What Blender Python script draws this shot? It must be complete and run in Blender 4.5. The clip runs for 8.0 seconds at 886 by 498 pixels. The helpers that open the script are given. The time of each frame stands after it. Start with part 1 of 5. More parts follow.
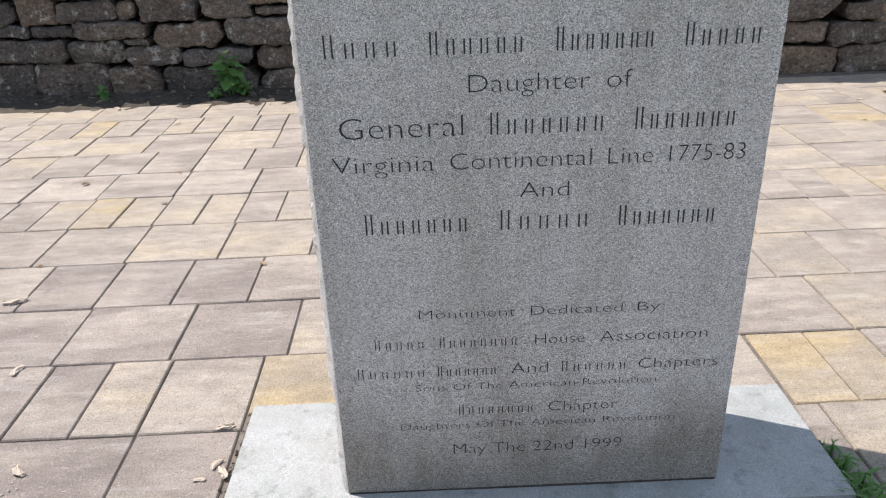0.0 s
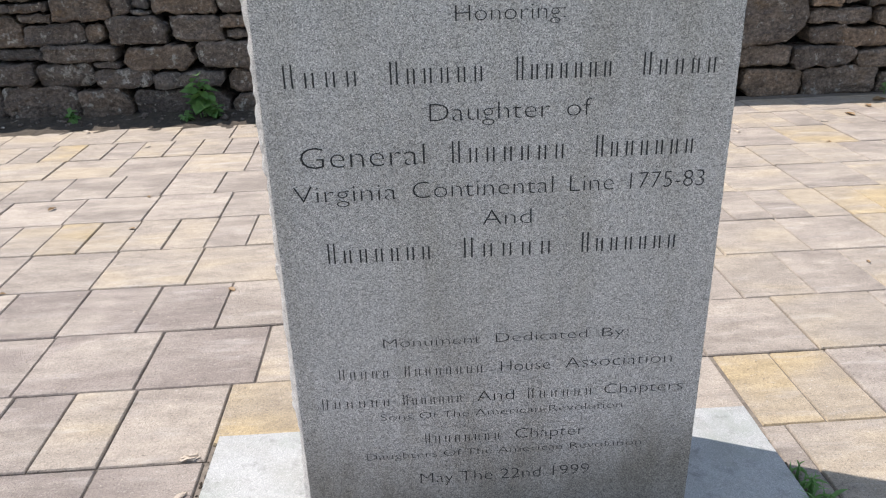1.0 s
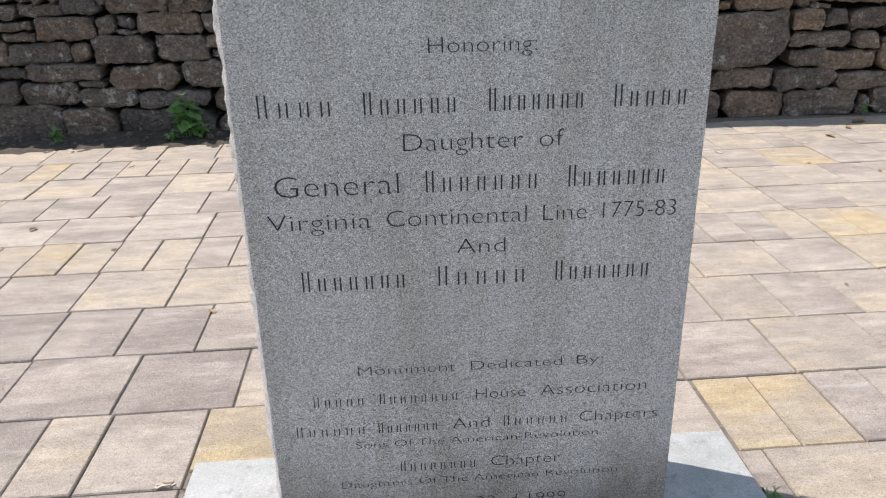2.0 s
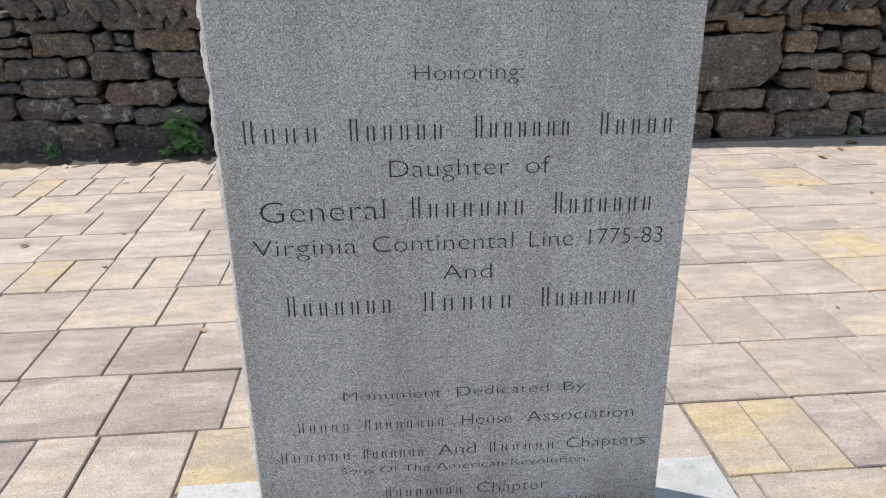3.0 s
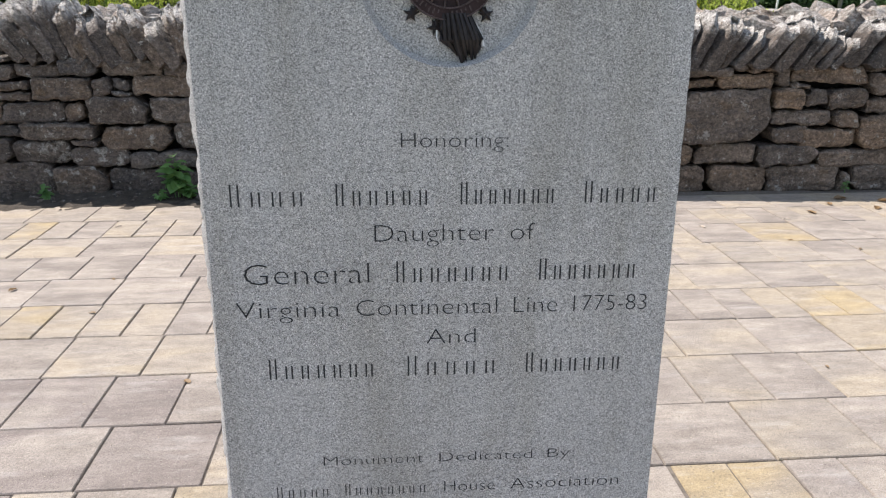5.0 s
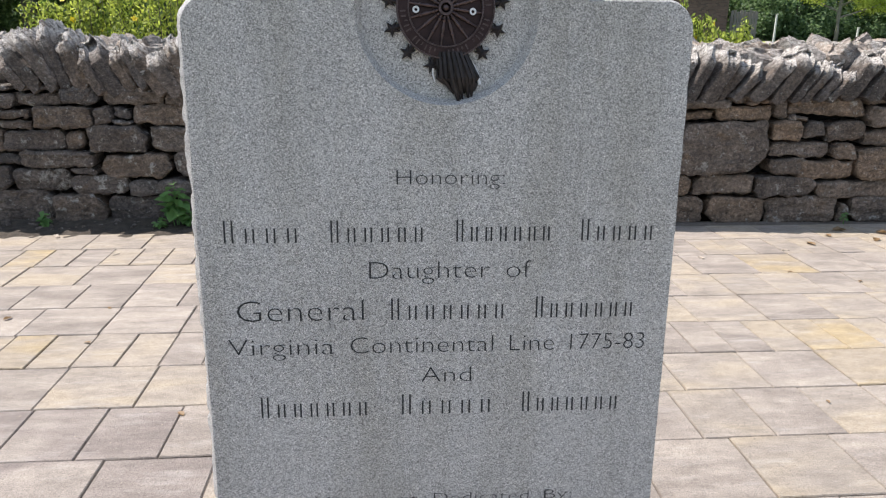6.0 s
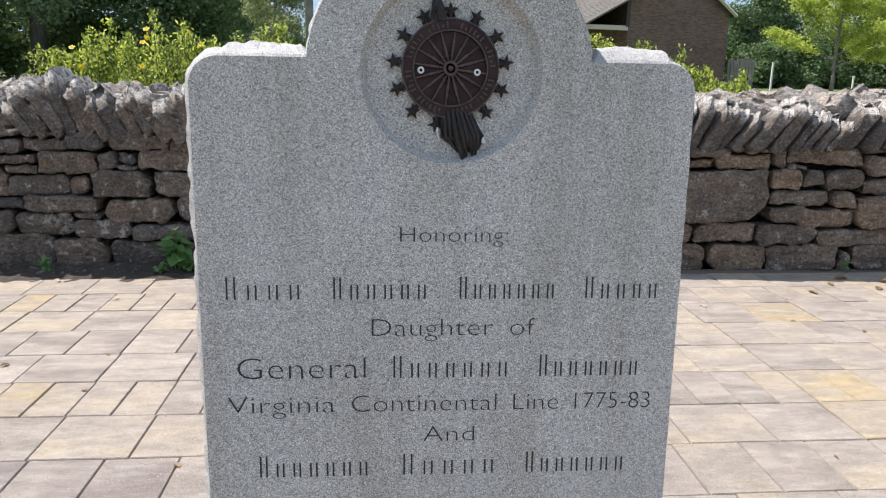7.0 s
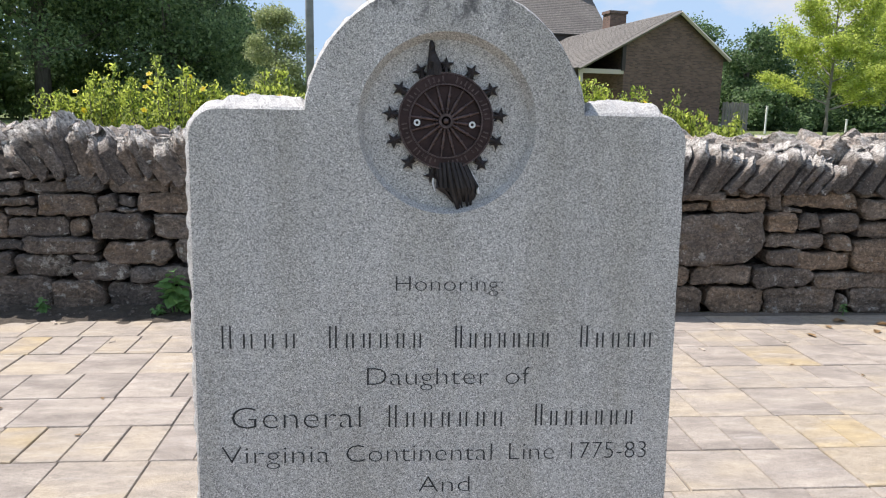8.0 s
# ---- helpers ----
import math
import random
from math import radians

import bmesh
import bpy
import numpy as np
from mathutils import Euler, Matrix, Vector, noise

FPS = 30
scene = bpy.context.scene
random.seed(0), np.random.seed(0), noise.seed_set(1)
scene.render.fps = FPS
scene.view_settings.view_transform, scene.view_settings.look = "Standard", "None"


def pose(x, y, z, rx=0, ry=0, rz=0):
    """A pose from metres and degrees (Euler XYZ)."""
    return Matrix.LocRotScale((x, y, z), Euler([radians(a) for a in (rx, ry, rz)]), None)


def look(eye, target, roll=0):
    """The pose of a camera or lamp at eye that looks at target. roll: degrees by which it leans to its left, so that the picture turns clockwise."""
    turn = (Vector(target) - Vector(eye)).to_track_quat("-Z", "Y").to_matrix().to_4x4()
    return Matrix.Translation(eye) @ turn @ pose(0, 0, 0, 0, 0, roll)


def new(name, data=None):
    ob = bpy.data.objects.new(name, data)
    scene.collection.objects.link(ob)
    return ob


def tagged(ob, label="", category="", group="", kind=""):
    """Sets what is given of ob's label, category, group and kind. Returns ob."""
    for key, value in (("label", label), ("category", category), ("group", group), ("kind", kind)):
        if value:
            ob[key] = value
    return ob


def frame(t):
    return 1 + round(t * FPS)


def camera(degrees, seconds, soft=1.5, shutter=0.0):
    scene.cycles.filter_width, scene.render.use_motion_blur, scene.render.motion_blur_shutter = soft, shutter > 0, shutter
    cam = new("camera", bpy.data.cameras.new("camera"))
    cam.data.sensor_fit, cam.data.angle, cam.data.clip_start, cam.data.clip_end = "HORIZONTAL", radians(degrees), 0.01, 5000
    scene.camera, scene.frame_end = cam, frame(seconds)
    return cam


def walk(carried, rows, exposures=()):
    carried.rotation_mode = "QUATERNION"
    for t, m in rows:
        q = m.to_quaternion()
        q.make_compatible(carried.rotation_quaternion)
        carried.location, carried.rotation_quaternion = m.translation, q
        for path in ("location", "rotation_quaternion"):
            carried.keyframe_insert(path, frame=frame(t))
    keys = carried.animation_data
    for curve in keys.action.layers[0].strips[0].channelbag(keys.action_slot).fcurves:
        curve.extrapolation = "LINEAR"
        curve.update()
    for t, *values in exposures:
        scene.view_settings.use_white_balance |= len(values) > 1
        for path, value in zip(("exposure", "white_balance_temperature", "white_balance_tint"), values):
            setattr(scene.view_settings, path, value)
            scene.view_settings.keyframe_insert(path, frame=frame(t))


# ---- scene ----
cam = camera(63.6, 8.0, 1.15)
PATH = [
    (0, (-0.179, -1.089, 1.124), (-0.162, 0.702, 0.233), -2.1),
    (0.5, (-0.164, -1.084, 1.129), (-0.112, 0.717, 0.261), -2.0),
    (1, (-0.153, -1.08, 1.135), (-0.072, 0.732, 0.291), -1.7),
    (1.5, (-0.139, -1.078, 1.146), (-0.036, 0.742, 0.324), -1.5),
    (3, (-0.108, -1.07, 1.171), (0.016, 0.774, 0.407), -0.7),
    (3.5, (-0.101, -1.06, 1.181), (0.026, 0.794, 0.442), -0.3),
    (4, (-0.098, -1.062, 1.191), (0.034, 0.803, 0.479), -0.0),
    (4.5, (-0.095, -1.061, 1.2), (0.043, 0.813, 0.517), 0.2),
    (6, (-0.082, -1.044, 1.219), (0.062, 0.863, 0.637), 0.7),
    (6.5, (-0.083, -1.035, 1.231), (0.06, 0.887, 0.698), 0.8),
    (7, (-0.086, -1.033, 1.24), (0.057, 0.906, 0.773), 1.0),
    (7.5, (-0.086, -1.042, 1.253), (0.058, 0.91, 0.846), 1.1),
    (8, (-0.082, -1.04, 1.256), (0.065, 0.922, 0.899), 1.1),
]
# the clip's white balance cools a little on the way
walk(cam, [(t, look(eye, target, roll)) for t, eye, target, roll in PATH], exposures=[(0.0, 0.97, 6510, 14), (4.5, 0.97, 6510, 14), (8.0, 1.03, 6450, 14)])

# ---- world, sun ----
SUN_TO = Vector((-0.55, 0.27, 1.0)).normalized()
world = bpy.data.worlds.new("world")
scene.world = world
world.use_nodes = True
wn = world.node_tree.nodes
wl = world.node_tree.links
sky = wn.new("ShaderNodeTexSky")
sky.sky_type = "NISHITA"
sky.sun_disc = False
sky.sun_elevation = math.asin(SUN_TO.z)
sky.sun_rotation = math.atan2(SUN_TO.x, SUN_TO.y) % (2 * math.pi)
sky.air_density, sky.dust_density = 1.0, 0.6
# scattered fair-weather cloud all over the dome
wco = wn.new("ShaderNodeTexCoord")
wmap = wn.new("ShaderNodeMapping")
wmap.inputs["Scale"].default_value = (2.2, 2.2, 5.0)
wmap.inputs["Location"].default_value = (0.9, 0.35, 0.2)
wnoise = wn.new("ShaderNodeTexNoise")
wnoise.inputs["Scale"].default_value = 2.2
wnoise.inputs["Detail"].default_value = 7
wnoise.inputs["Roughness"].default_value = 0.55
wramp = wn.new("ShaderNodeValToRGB")
wramp.color_ramp.elements[0].position, wramp.color_ramp.elements[1].position = 0.45, 0.60
wmix = wn.new("ShaderNodeMix")
wmix.data_type = "RGBA"
wmix.inputs["B"].default_value = (2.3, 2.42, 2.6, 1)
wl.new(wco.outputs["Generated"], wmap.inputs["Vector"])
wl.new(wmap.outputs["Vector"], wnoise.inputs["Vector"])
wl.new(wnoise.outputs["Fac"], wramp.inputs["Fac"])
wl.new(wramp.outputs["Color"], wmix.inputs["Factor"])
whaze = wn.new("ShaderNodeMix")
whaze.data_type, whaze.blend_type = "RGBA", "DARKEN"
whaze.inputs["Factor"].default_value = 1.0
whaze.inputs["B"].default_value = (1.5, 2.1, 2.85, 1)
wl.new(sky.outputs["Color"], whaze.inputs["A"])
wl.new(whaze.outputs["Result"], wmix.inputs["A"])
wl.new(wmix.outputs["Result"], wn["Background"].inputs["Color"])
wn["Background"].inputs["Strength"].default_value = 0.162
sun = new("sun", bpy.data.lights.new("sun", "SUN"))
sun.data.energy, sun.data.angle, sun.data.color = 3.7, radians(0.53), (1.0, 0.94, 0.87)
sun.matrix_world = look(SUN_TO * 50, (0, 0, 0))


# ---- materials ----
class Mat:
    """A node material with a few short-hands."""

    def __init__(self, name, rough=0.8, metal=0.0, spec=0.5):
        self.m = bpy.data.materials.new(name)
        self.m.use_nodes = True
        self.t = self.m.node_tree
        self.b = self.t.nodes["Principled BSDF"]
        self.b.inputs["Roughness"].default_value = rough
        self.b.inputs["Metallic"].default_value = metal
        self.b.inputs["Specular IOR Level"].default_value = spec
        self.co = self.t.nodes.new("ShaderNodeTexCoord").outputs["Object"]
        self.ob = self.t.nodes.new("ShaderNodeObjectInfo")

    def link(self, a, b):
        self.t.links.new(a, b)

    def world_co(self):
        return self.t.nodes.new("ShaderNodeNewGeometry").outputs["Position"]

    def shifted(self, co=None):
        """Coordinates moved by the object's own random number, so that alike pieces differ."""
        v = self.t.nodes.new("ShaderNodeVectorMath")
        v.operation = "ADD"
        c = self.t.nodes.new("ShaderNodeMath")
        c.operation = "MULTIPLY"
        c.inputs[1].default_value = 37.0
        self.link(self.ob.outputs["Random"], c.inputs[0])
        self.link(co or self.co, v.inputs[0])
        self.link(c.outputs[0], v.inputs[1])
        return v.outputs[0]

    def stretch(self, co, sx, sy, sz):
        v = self.t.nodes.new("ShaderNodeMapping")
        v.inputs["Scale"].default_value = (sx, sy, sz)
        self.link(co, v.inputs["Vector"])
        return v.outputs[0]

    def noise(self, scale, detail=4, rough=0.55, co=None, dist=0.0):
        n = self.t.nodes.new("ShaderNodeTexNoise")
        n.inputs["Scale"].default_value, n.inputs["Detail"].default_value = scale, detail
        n.inputs["Roughness"].default_value, n.inputs["Distortion"].default_value = rough, dist
        self.link(co or self.co, n.inputs["Vector"])
        return n.outputs["Fac"]

    def cells(self, scale, co=None):
        n = self.t.nodes.new("ShaderNodeTexVoronoi")
        n.inputs["Scale"].default_value = scale
        self.link(co or self.co, n.inputs["Vector"])
        return n.outputs["Color"]

    def ramp(self, fac, *stops):
        r = self.t.nodes.new("ShaderNodeValToRGB")
        e = r.color_ramp.elements
        while len(e) < len(stops):
            e.new(0.5)
        for k, (p, c) in zip(e, stops):
            k.position = p
            k.color = (*c, 1) if isinstance(c, tuple) else (c, c, c, 1)
        self.link(fac, r.inputs["Fac"])
        return r.outputs["Color"]

    def mix(self, fac, a, b, how="MIX"):
        n = self.t.nodes.new("ShaderNodeMix")
        n.data_type, n.blend_type = "RGBA", how
        for v, i in ((fac, "Factor"), (a, "A"), (b, "B")):
            if isinstance(v, (int, float)):
                n.inputs[i].default_value = v if i == "Factor" else (v, v, v, 1)
            elif isinstance(v, tuple):
                n.inputs[i].default_value = (*v, 1)
            else:
                self.link(v, n.inputs[i])
        return n.outputs["Result"]

    def color(self, c):
        if isinstance(c, tuple):
            self.b.inputs["Base Color"].default_value = (*c, 1)
        else:
            self.link(c, self.b.inputs["Base Color"])
        return self

    def bump(self, h, depth, strength=1.0):
        n = self.t.nodes.new("ShaderNodeBump")
        n.inputs["Distance"].default_value, n.inputs["Strength"].default_value = depth, strength
        self.link(h, n.inputs["Height"])
        self.link(n.outputs["Normal"], self.b.inputs["Normal"])
        return self


def granite(name, light, dark, fleck, rough, depth, stain=0.0, splash=False, salt=0.9, moss=False):
    k = Mat(name, rough)
    # interlocked crystals: black mica, grey quartz, white feldspar
    cell = k.t.nodes.new("ShaderNodeSeparateColor")
    k.link(k.cells(680), cell.inputs[0])
    mid = tuple(0.5 * (a + b) for a, b in zip(light, dark))
    big = k.ramp(cell.outputs[0], (0.0, dark), (0.10, dark), (0.22, mid), (0.42, mid), (0.54, light), (0.88, light), (0.95, fleck))
    cell2 = k.t.nodes.new("ShaderNodeSeparateColor")
    k.link(k.cells(900), cell2.inputs[0])
    small = k.ramp(cell2.outputs[1], (0.0, 0.46), (0.25, 0.88), (0.6, 1.06), (1.0, 1.24))
    c = k.mix(salt, big, small, "MULTIPLY")
    c = k.mix(0.4, c, k.ramp(k.noise(3.5, 3), (0.3, 0.85), (0.7, 1.1)), "MULTIPLY")
    if stain:
        # run-off stains, drawn out downwards
        runs = k.noise(9, 5, 0.6, k.stretch(k.co, 1, 1, 0.13))
        c = k.mix(stain, c, k.ramp(runs, (0.38, (0.70, 0.68, 0.62)), (0.55, (1, 1, 1))), "MULTIPLY")
    if moss:
        c = k.mix(k.ramp(k.noise(11, 7, 0.7), (0.47, 0.0), (0.66, 0.5)), c, (0.20, 0.235, 0.20))
        c = k.mix(k.ramp(k.noise(20, 8, 0.75), (0.54, 0.0), (0.68, 0.55)), c, (0.09, 0.092, 0.09))
    if splash:
        # algae and splash marks on the lowest hand's breadth, ragged upwards
        sz = k.t.nodes.new("ShaderNodeSeparateXYZ")
        k.link(k.co, sz.inputs[0])
        edge = k.t.nodes.new("ShaderNodeMath")
        edge.operation = "MULTIPLY_ADD"
        edge.inputs[1].default_value, edge.inputs[2].default_value = 0.50, 0.03
        k.link(k.noise(6, 6, 0.6, k.stretch(k.co, 1, 1, 0.6)), edge.inputs[0])
        less = k.t.nodes.new("ShaderNodeMath")
        less.operation = "SUBTRACT"
        k.link(edge.outputs[0], less.inputs[0])
        k.link(sz.outputs["Z"], less.inputs[1])
        # black lichen on the crown of the arch
        crown = k.t.nodes.new("ShaderNodeMapRange")
        crown.inputs["From Min"].default_value, crown.inputs["From Max"].default_value = 1.39, 1.425
        k.link(sz.outputs["Z"], crown.inputs["Value"])
        spots = k.mix(1.0, k.ramp(k.noise(20, 7, 0.7, k.stretch(k.co, 1, 1, 0.6)), (0.49, 0.0), (0.58, 0.85)), crown.outputs["Result"], "MULTIPLY")
        c = k.mix(spots, c, (0.07, 0.07, 0.072))
        c = k.mix(k.ramp(less.outputs[0], (0.0, 0.0), (0.20, 0.85)), c, (0.45, 0.43, 0.385), "MULTIPLY")
    k.color(c).bump(k.noise(240, 4, 0.7), depth, 0.6)
    return k.m


GRANITE = granite("granite_steeled", (0.535, 0.523, 0.500), (0.20, 0.195, 0.188), (0.74, 0.725, 0.695), 0.6, 0.0006, 0.5, True)
GRANITE_PITCHED = granite("granite_pitched", (0.43, 0.426, 0.415), (0.27, 0.266, 0.26), (0.58, 0.572, 0.56), 0.75, 0.003)
GRANITE_BASE = granite("granite_sawn", (0.345, 0.355, 0.352), (0.25, 0.26, 0.262), (0.42, 0.43, 0.43), 0.7, 0.0008, 0.3, False, 0.35, True)
GRANITE_RECESS = granite("granite_blasted", (0.52, 0.51, 0.487), (0.20, 0.195, 0.188), (0.70, 0.686, 0.66), 0.8, 0.0006, 0.08, False, 0.8)

# letters lie flat on the face; the shade of their cuts is this colour
k = Mat("letter_cut_shade", 0.9)
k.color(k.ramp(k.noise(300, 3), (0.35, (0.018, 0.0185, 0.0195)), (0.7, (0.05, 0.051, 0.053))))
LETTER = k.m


def paver_material(name, a, b, c):
    """Colour-blended concrete: two or three shades that run into each other across one stone."""
    k = Mat(name, 0.85)
    co = k.shifted()
    tone = k.noise(3.2, 2, 0.4, k.stretch(co, 0.7, 1.9, 1), 0.6)
    col = k.ramp(tone, (0.38, a), (0.50, b), (0.62, c))
    col = k.mix(0.75, col, k.ramp(k.noise(12, 8, 0.7, k.stretch(co, 0.8, 2.0, 1)), (0.28, 0.62), (0.72, 1.26)), "MULTIPLY")
    col = k.mix(0.9, col, k.ramp(k.noise(210, 6, 0.9, co), (0.32, 0.38), (0.5, 1.0), (0.68, 1.4)), "MULTIPLY")
    flecks = k.ramp(k.noise(120, 3, 0.7, k.stretch(co, 0.7, 1.3, 1)), (0.64, 0.0), (0.69, 0.5))
    col = k.mix(flecks, col, (0.56, 0.53, 0.49))
    col = k.mix(0.8, col, k.ramp(k.ob.outputs["Random"], (0.0, 0.94), (1.0, 1.06)), "MULTIPLY")
    pale = k.ramp(k.noise(7, 7, 0.7, k.stretch(k.shifted(), 0.6, 3.0, 1)), (0.54, 0.0), (0.72, 0.45))
    col = k.mix(pale, col, (0.47, 0.44, 0.41))
    grime = k.ramp(k.noise(4.5, 8, 0.72, k.world_co()), (0.56, 0.0), (0.68, 0.30))
    col = k.mix(grime, col, (0.115, 0.098, 0.084))
    pits = k.ramp(k.noise(150, 4, 0.7, co), (0.33, 0.75), (0.38, 0.0))
    col = k.mix(pits, col, (0.10, 0.085, 0.072))
    k.color(col).bump(k.noise(110, 7, 0.75, co), 0.006, 1.0)
    return k.m


PAVER = [
    paver_material("paver_grey", (0.268, 0.232, 0.200), (0.325, 0.283, 0.243), (0.374, 0.327, 0.277)),
    paver_material("paver_mauve", (0.240, 0.204, 0.182), (0.286, 0.247, 0.219), (0.336, 0.294, 0.254)),
    paver_material("paver_sand", (0.318, 0.277, 0.234), (0.358, 0.310, 0.253), (0.390, 0.330, 0.250)),
    paver_material("paver_yellow", (0.360, 0.304, 0.232), (0.395, 0.322, 0.218), (0.420, 0.332, 0.200)),
]
k = Mat("joint_sand", 0.95)
k.color(k.ramp(k.noise(60, 6, 0.7), (0.3, (0.075, 0.062, 0.051)), (0.7, (0.21, 0.182, 0.152)))).bump(k.noise(200, 4), 0.003)
JOINT = k.m
k = Mat("soil", 0.95)
k.color(k.ramp(k.noise(18, 8, 0.7), (0.3, (0.030, 0.024, 0.018)), (0.7, (0.10, 0.082, 0.062)))).bump(k.noise(70, 6, 0.7), 0.012)
SOIL = k.m
# near-black wall core: shade in the gaps between stones, put into the colour
k = Mat("gap_shade", 0.95)
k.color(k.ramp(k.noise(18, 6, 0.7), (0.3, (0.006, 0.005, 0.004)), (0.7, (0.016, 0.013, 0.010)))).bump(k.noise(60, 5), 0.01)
GAP_SHADE = k.m


def rubble(name, cols, lichen, sunlit_heads=False):
    k = Mat(name, 0.9)
    co = k.shifted(k.world_co())
    c = k.ramp(k.ob.outputs["Random"], *cols)
    c = k.mix(0.8, c, k.ramp(k.noise(6, 7, 0.68, co), (0.27, 0.35), (0.5, 0.9), (0.75, 1.6)), "MULTIPLY")
    rust = k.ramp(k.noise(5.5, 5, 0.6, k.shifted(k.stretch(k.world_co(), 1, 1, 1.6))), (0.60, 0.0), (0.74, 0.6))
    c = k.mix(rust, c, (0.20, 0.125, 0.06))
    spots = k.ramp(k.noise(13, 8, 0.72, co), (0.66 - lichen, 0.0), (0.69 - lichen, 0.75))
    c = k.mix(spots, c, (0.46, 0.445, 0.40))
    if sunlit_heads:
        # pale lichen crust on the weathered heads, with their sunlight painted in
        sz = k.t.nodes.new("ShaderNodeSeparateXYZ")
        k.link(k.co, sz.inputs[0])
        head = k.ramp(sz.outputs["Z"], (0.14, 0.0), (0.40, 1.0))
        crust_sun = k.mix(1.0, head, k.ramp(k.noise(18, 9, 0.8, co), (0.41, 0.0), (0.50, 0.95)), "MULTIPLY")
        c = k.mix(crust_sun, c, (0.62, 0.59, 0.545))
    dots = k.ramp(k.noise(55, 3, 0.6, co), (0.66, 0.0), (0.69, 0.6))
    c = k.mix(dots, c, (0.50, 0.49, 0.45))
    c = k.mix(0.95, c, k.ramp(k.noise(48, 9, 0.85, co), (0.32, 0.25), (0.5, 0.95), (0.66, 1.8)), "MULTIPLY")
    cracks = k.ramp(k.noise(9, 9, 0.8, k.stretch(co, 0.8, 0.8, 2.6)), (0.475, 0.0), (0.495, 0.75), (0.505, 0.75), (0.525, 0.0))
    c = k.mix(k.mix(0.5, cracks, k.ramp(k.noise(4, 3, 0.5, co), (0.45, 0.0), (0.6, 1.0)), "MULTIPLY"), c, (0.02, 0.017, 0.014))
    bump = k.mix(0.5, k.noise(28, 8, 0.7, co), k.noise(120, 4, 0.7, co))
    k.color(c).bump(bump, 0.03, 1.0)
    return k.m


STONE = rubble("rubble_stone", ((0.0, (0.120, 0.100, 0.088)), (0.25, (0.215, 0.177, 0.146)), (0.45, (0.138, 0.121, 0.109)), (0.7, (0.225, 0.172, 0.130)), (1.0, (0.178, 0.156, 0.138))), 0.085)
STONE_WARM = rubble("warm_rubble_stone", ((0.0, (0.165, 0.132, 0.108)), (0.25, (0.265, 0.208, 0.160)), (0.45, (0.190, 0.155, 0.128)), (0.7, (0.300, 0.215, 0.148)), (1.0, (0.230, 0.185, 0.148))), 0.06)
# dark body; heads get lichen and painted sunlight
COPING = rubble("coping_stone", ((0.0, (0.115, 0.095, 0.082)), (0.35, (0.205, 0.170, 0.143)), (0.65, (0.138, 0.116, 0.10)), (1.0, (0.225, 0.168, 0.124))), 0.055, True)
PALE_RUBBLE = rubble("pale_rubble", ((0.0, (0.30, 0.265, 0.235)), (0.35, (0.48, 0.44, 0.395)), (0.65, (0.36, 0.32, 0.285)), (1.0, (0.50, 0.41, 0.33))), 0.13)

k = Mat("bronze_patina", 0.42, 0.75)
k.color(k.ramp(k.noise(50, 6, 0.7), (0.3, (0.022, 0.0135, 0.0135)), (0.7, (0.060, 0.036, 0.034)))).bump(k.noise(300, 4), 0.0005)
BRONZE = k.m
k = Mat("bronze_raised", 0.38, 0.8)
k.color(k.ramp(k.noise(80, 5, 0.7), (0.3, (0.055, 0.040, 0.038)), (0.7, (0.140, 0.100, 0.094))))
BRONZE_HI = k.m
k = Mat("iron_patina", 0.55, 0.6)
k.color(k.ramp(k.noise(70, 5, 0.7), (0.3, (0.020, 0.0175, 0.0175)), (0.7, (0.052, 0.045, 0.045))))
IRON = k.m
STEEL = Mat("screw_steel", 0.3, 1.0).color((0.75, 0.72, 0.68)).m
k = Mat("sealant", 0.6)
k.color(k.ramp(k.noise(90, 3), (0.3, 0.6), (0.7, 0.85)))
SEALANT = k.m


def leaf_material(name, a, b, through_light=0.35, rough=0.55):
    k = Mat(name, rough)
    isl = k.t.nodes.new("ShaderNodeNewGeometry").outputs["Random Per Island"]
    c = k.ramp(isl, (0.0, a), (1.0, b))
    k.color(c)
    tr = k.t.nodes.new("ShaderNodeBsdfTranslucent")
    ad = k.t.nodes.new("ShaderNodeMixShader")
    ad.inputs[0].default_value = through_light
    k.link(c, tr.inputs["Color"])
    k.link(k.b.outputs[0], ad.inputs[1])
    k.link(tr.outputs[0], ad.inputs[2])
    k.link(ad.outputs[0], k.t.nodes["Material Output"].inputs["Surface"])
    return k.m


LEAF_SHRUB = leaf_material("shrub_leaf", (0.035, 0.085, 0.014), (0.70, 0.78, 0.15), 0.52)
LEAF_DARK = leaf_material("dark_tree_leaf", (0.07, 0.135, 0.065), (0.36, 0.48, 0.22), 0.5)
LEAF_DEEP = leaf_material("deep_tree_leaf", (0.045, 0.095, 0.04), (0.20, 0.30, 0.12), 0.45)
LEAF_UNDER = leaf_material("understorey_leaf", (0.10, 0.17, 0.06), (0.30, 0.42, 0.15), 0.5)
LEAF_MID = leaf_material("mid_tree_leaf", (0.20, 0.25, 0.12), (0.42, 0.47, 0.22), 0.5)
LEAF_LIME = leaf_material("lime_tree_leaf", (0.26, 0.36, 0.065), (0.62, 0.68, 0.155), 0.6)
LEAF_WEED = leaf_material("weed_leaf", (0.11, 0.23, 0.07), (0.20, 0.38, 0.12), 0.4)
LEAF_DRY = leaf_material("dry_leaf", (0.14, 0.075, 0.035), (0.26, 0.17, 0.08), 0.2)
PETAL = leaf_material("petal", (0.84, 0.58, 0.02), (0.88, 0.70, 0.03), 0.3)
k = Mat("bark", 0.9)
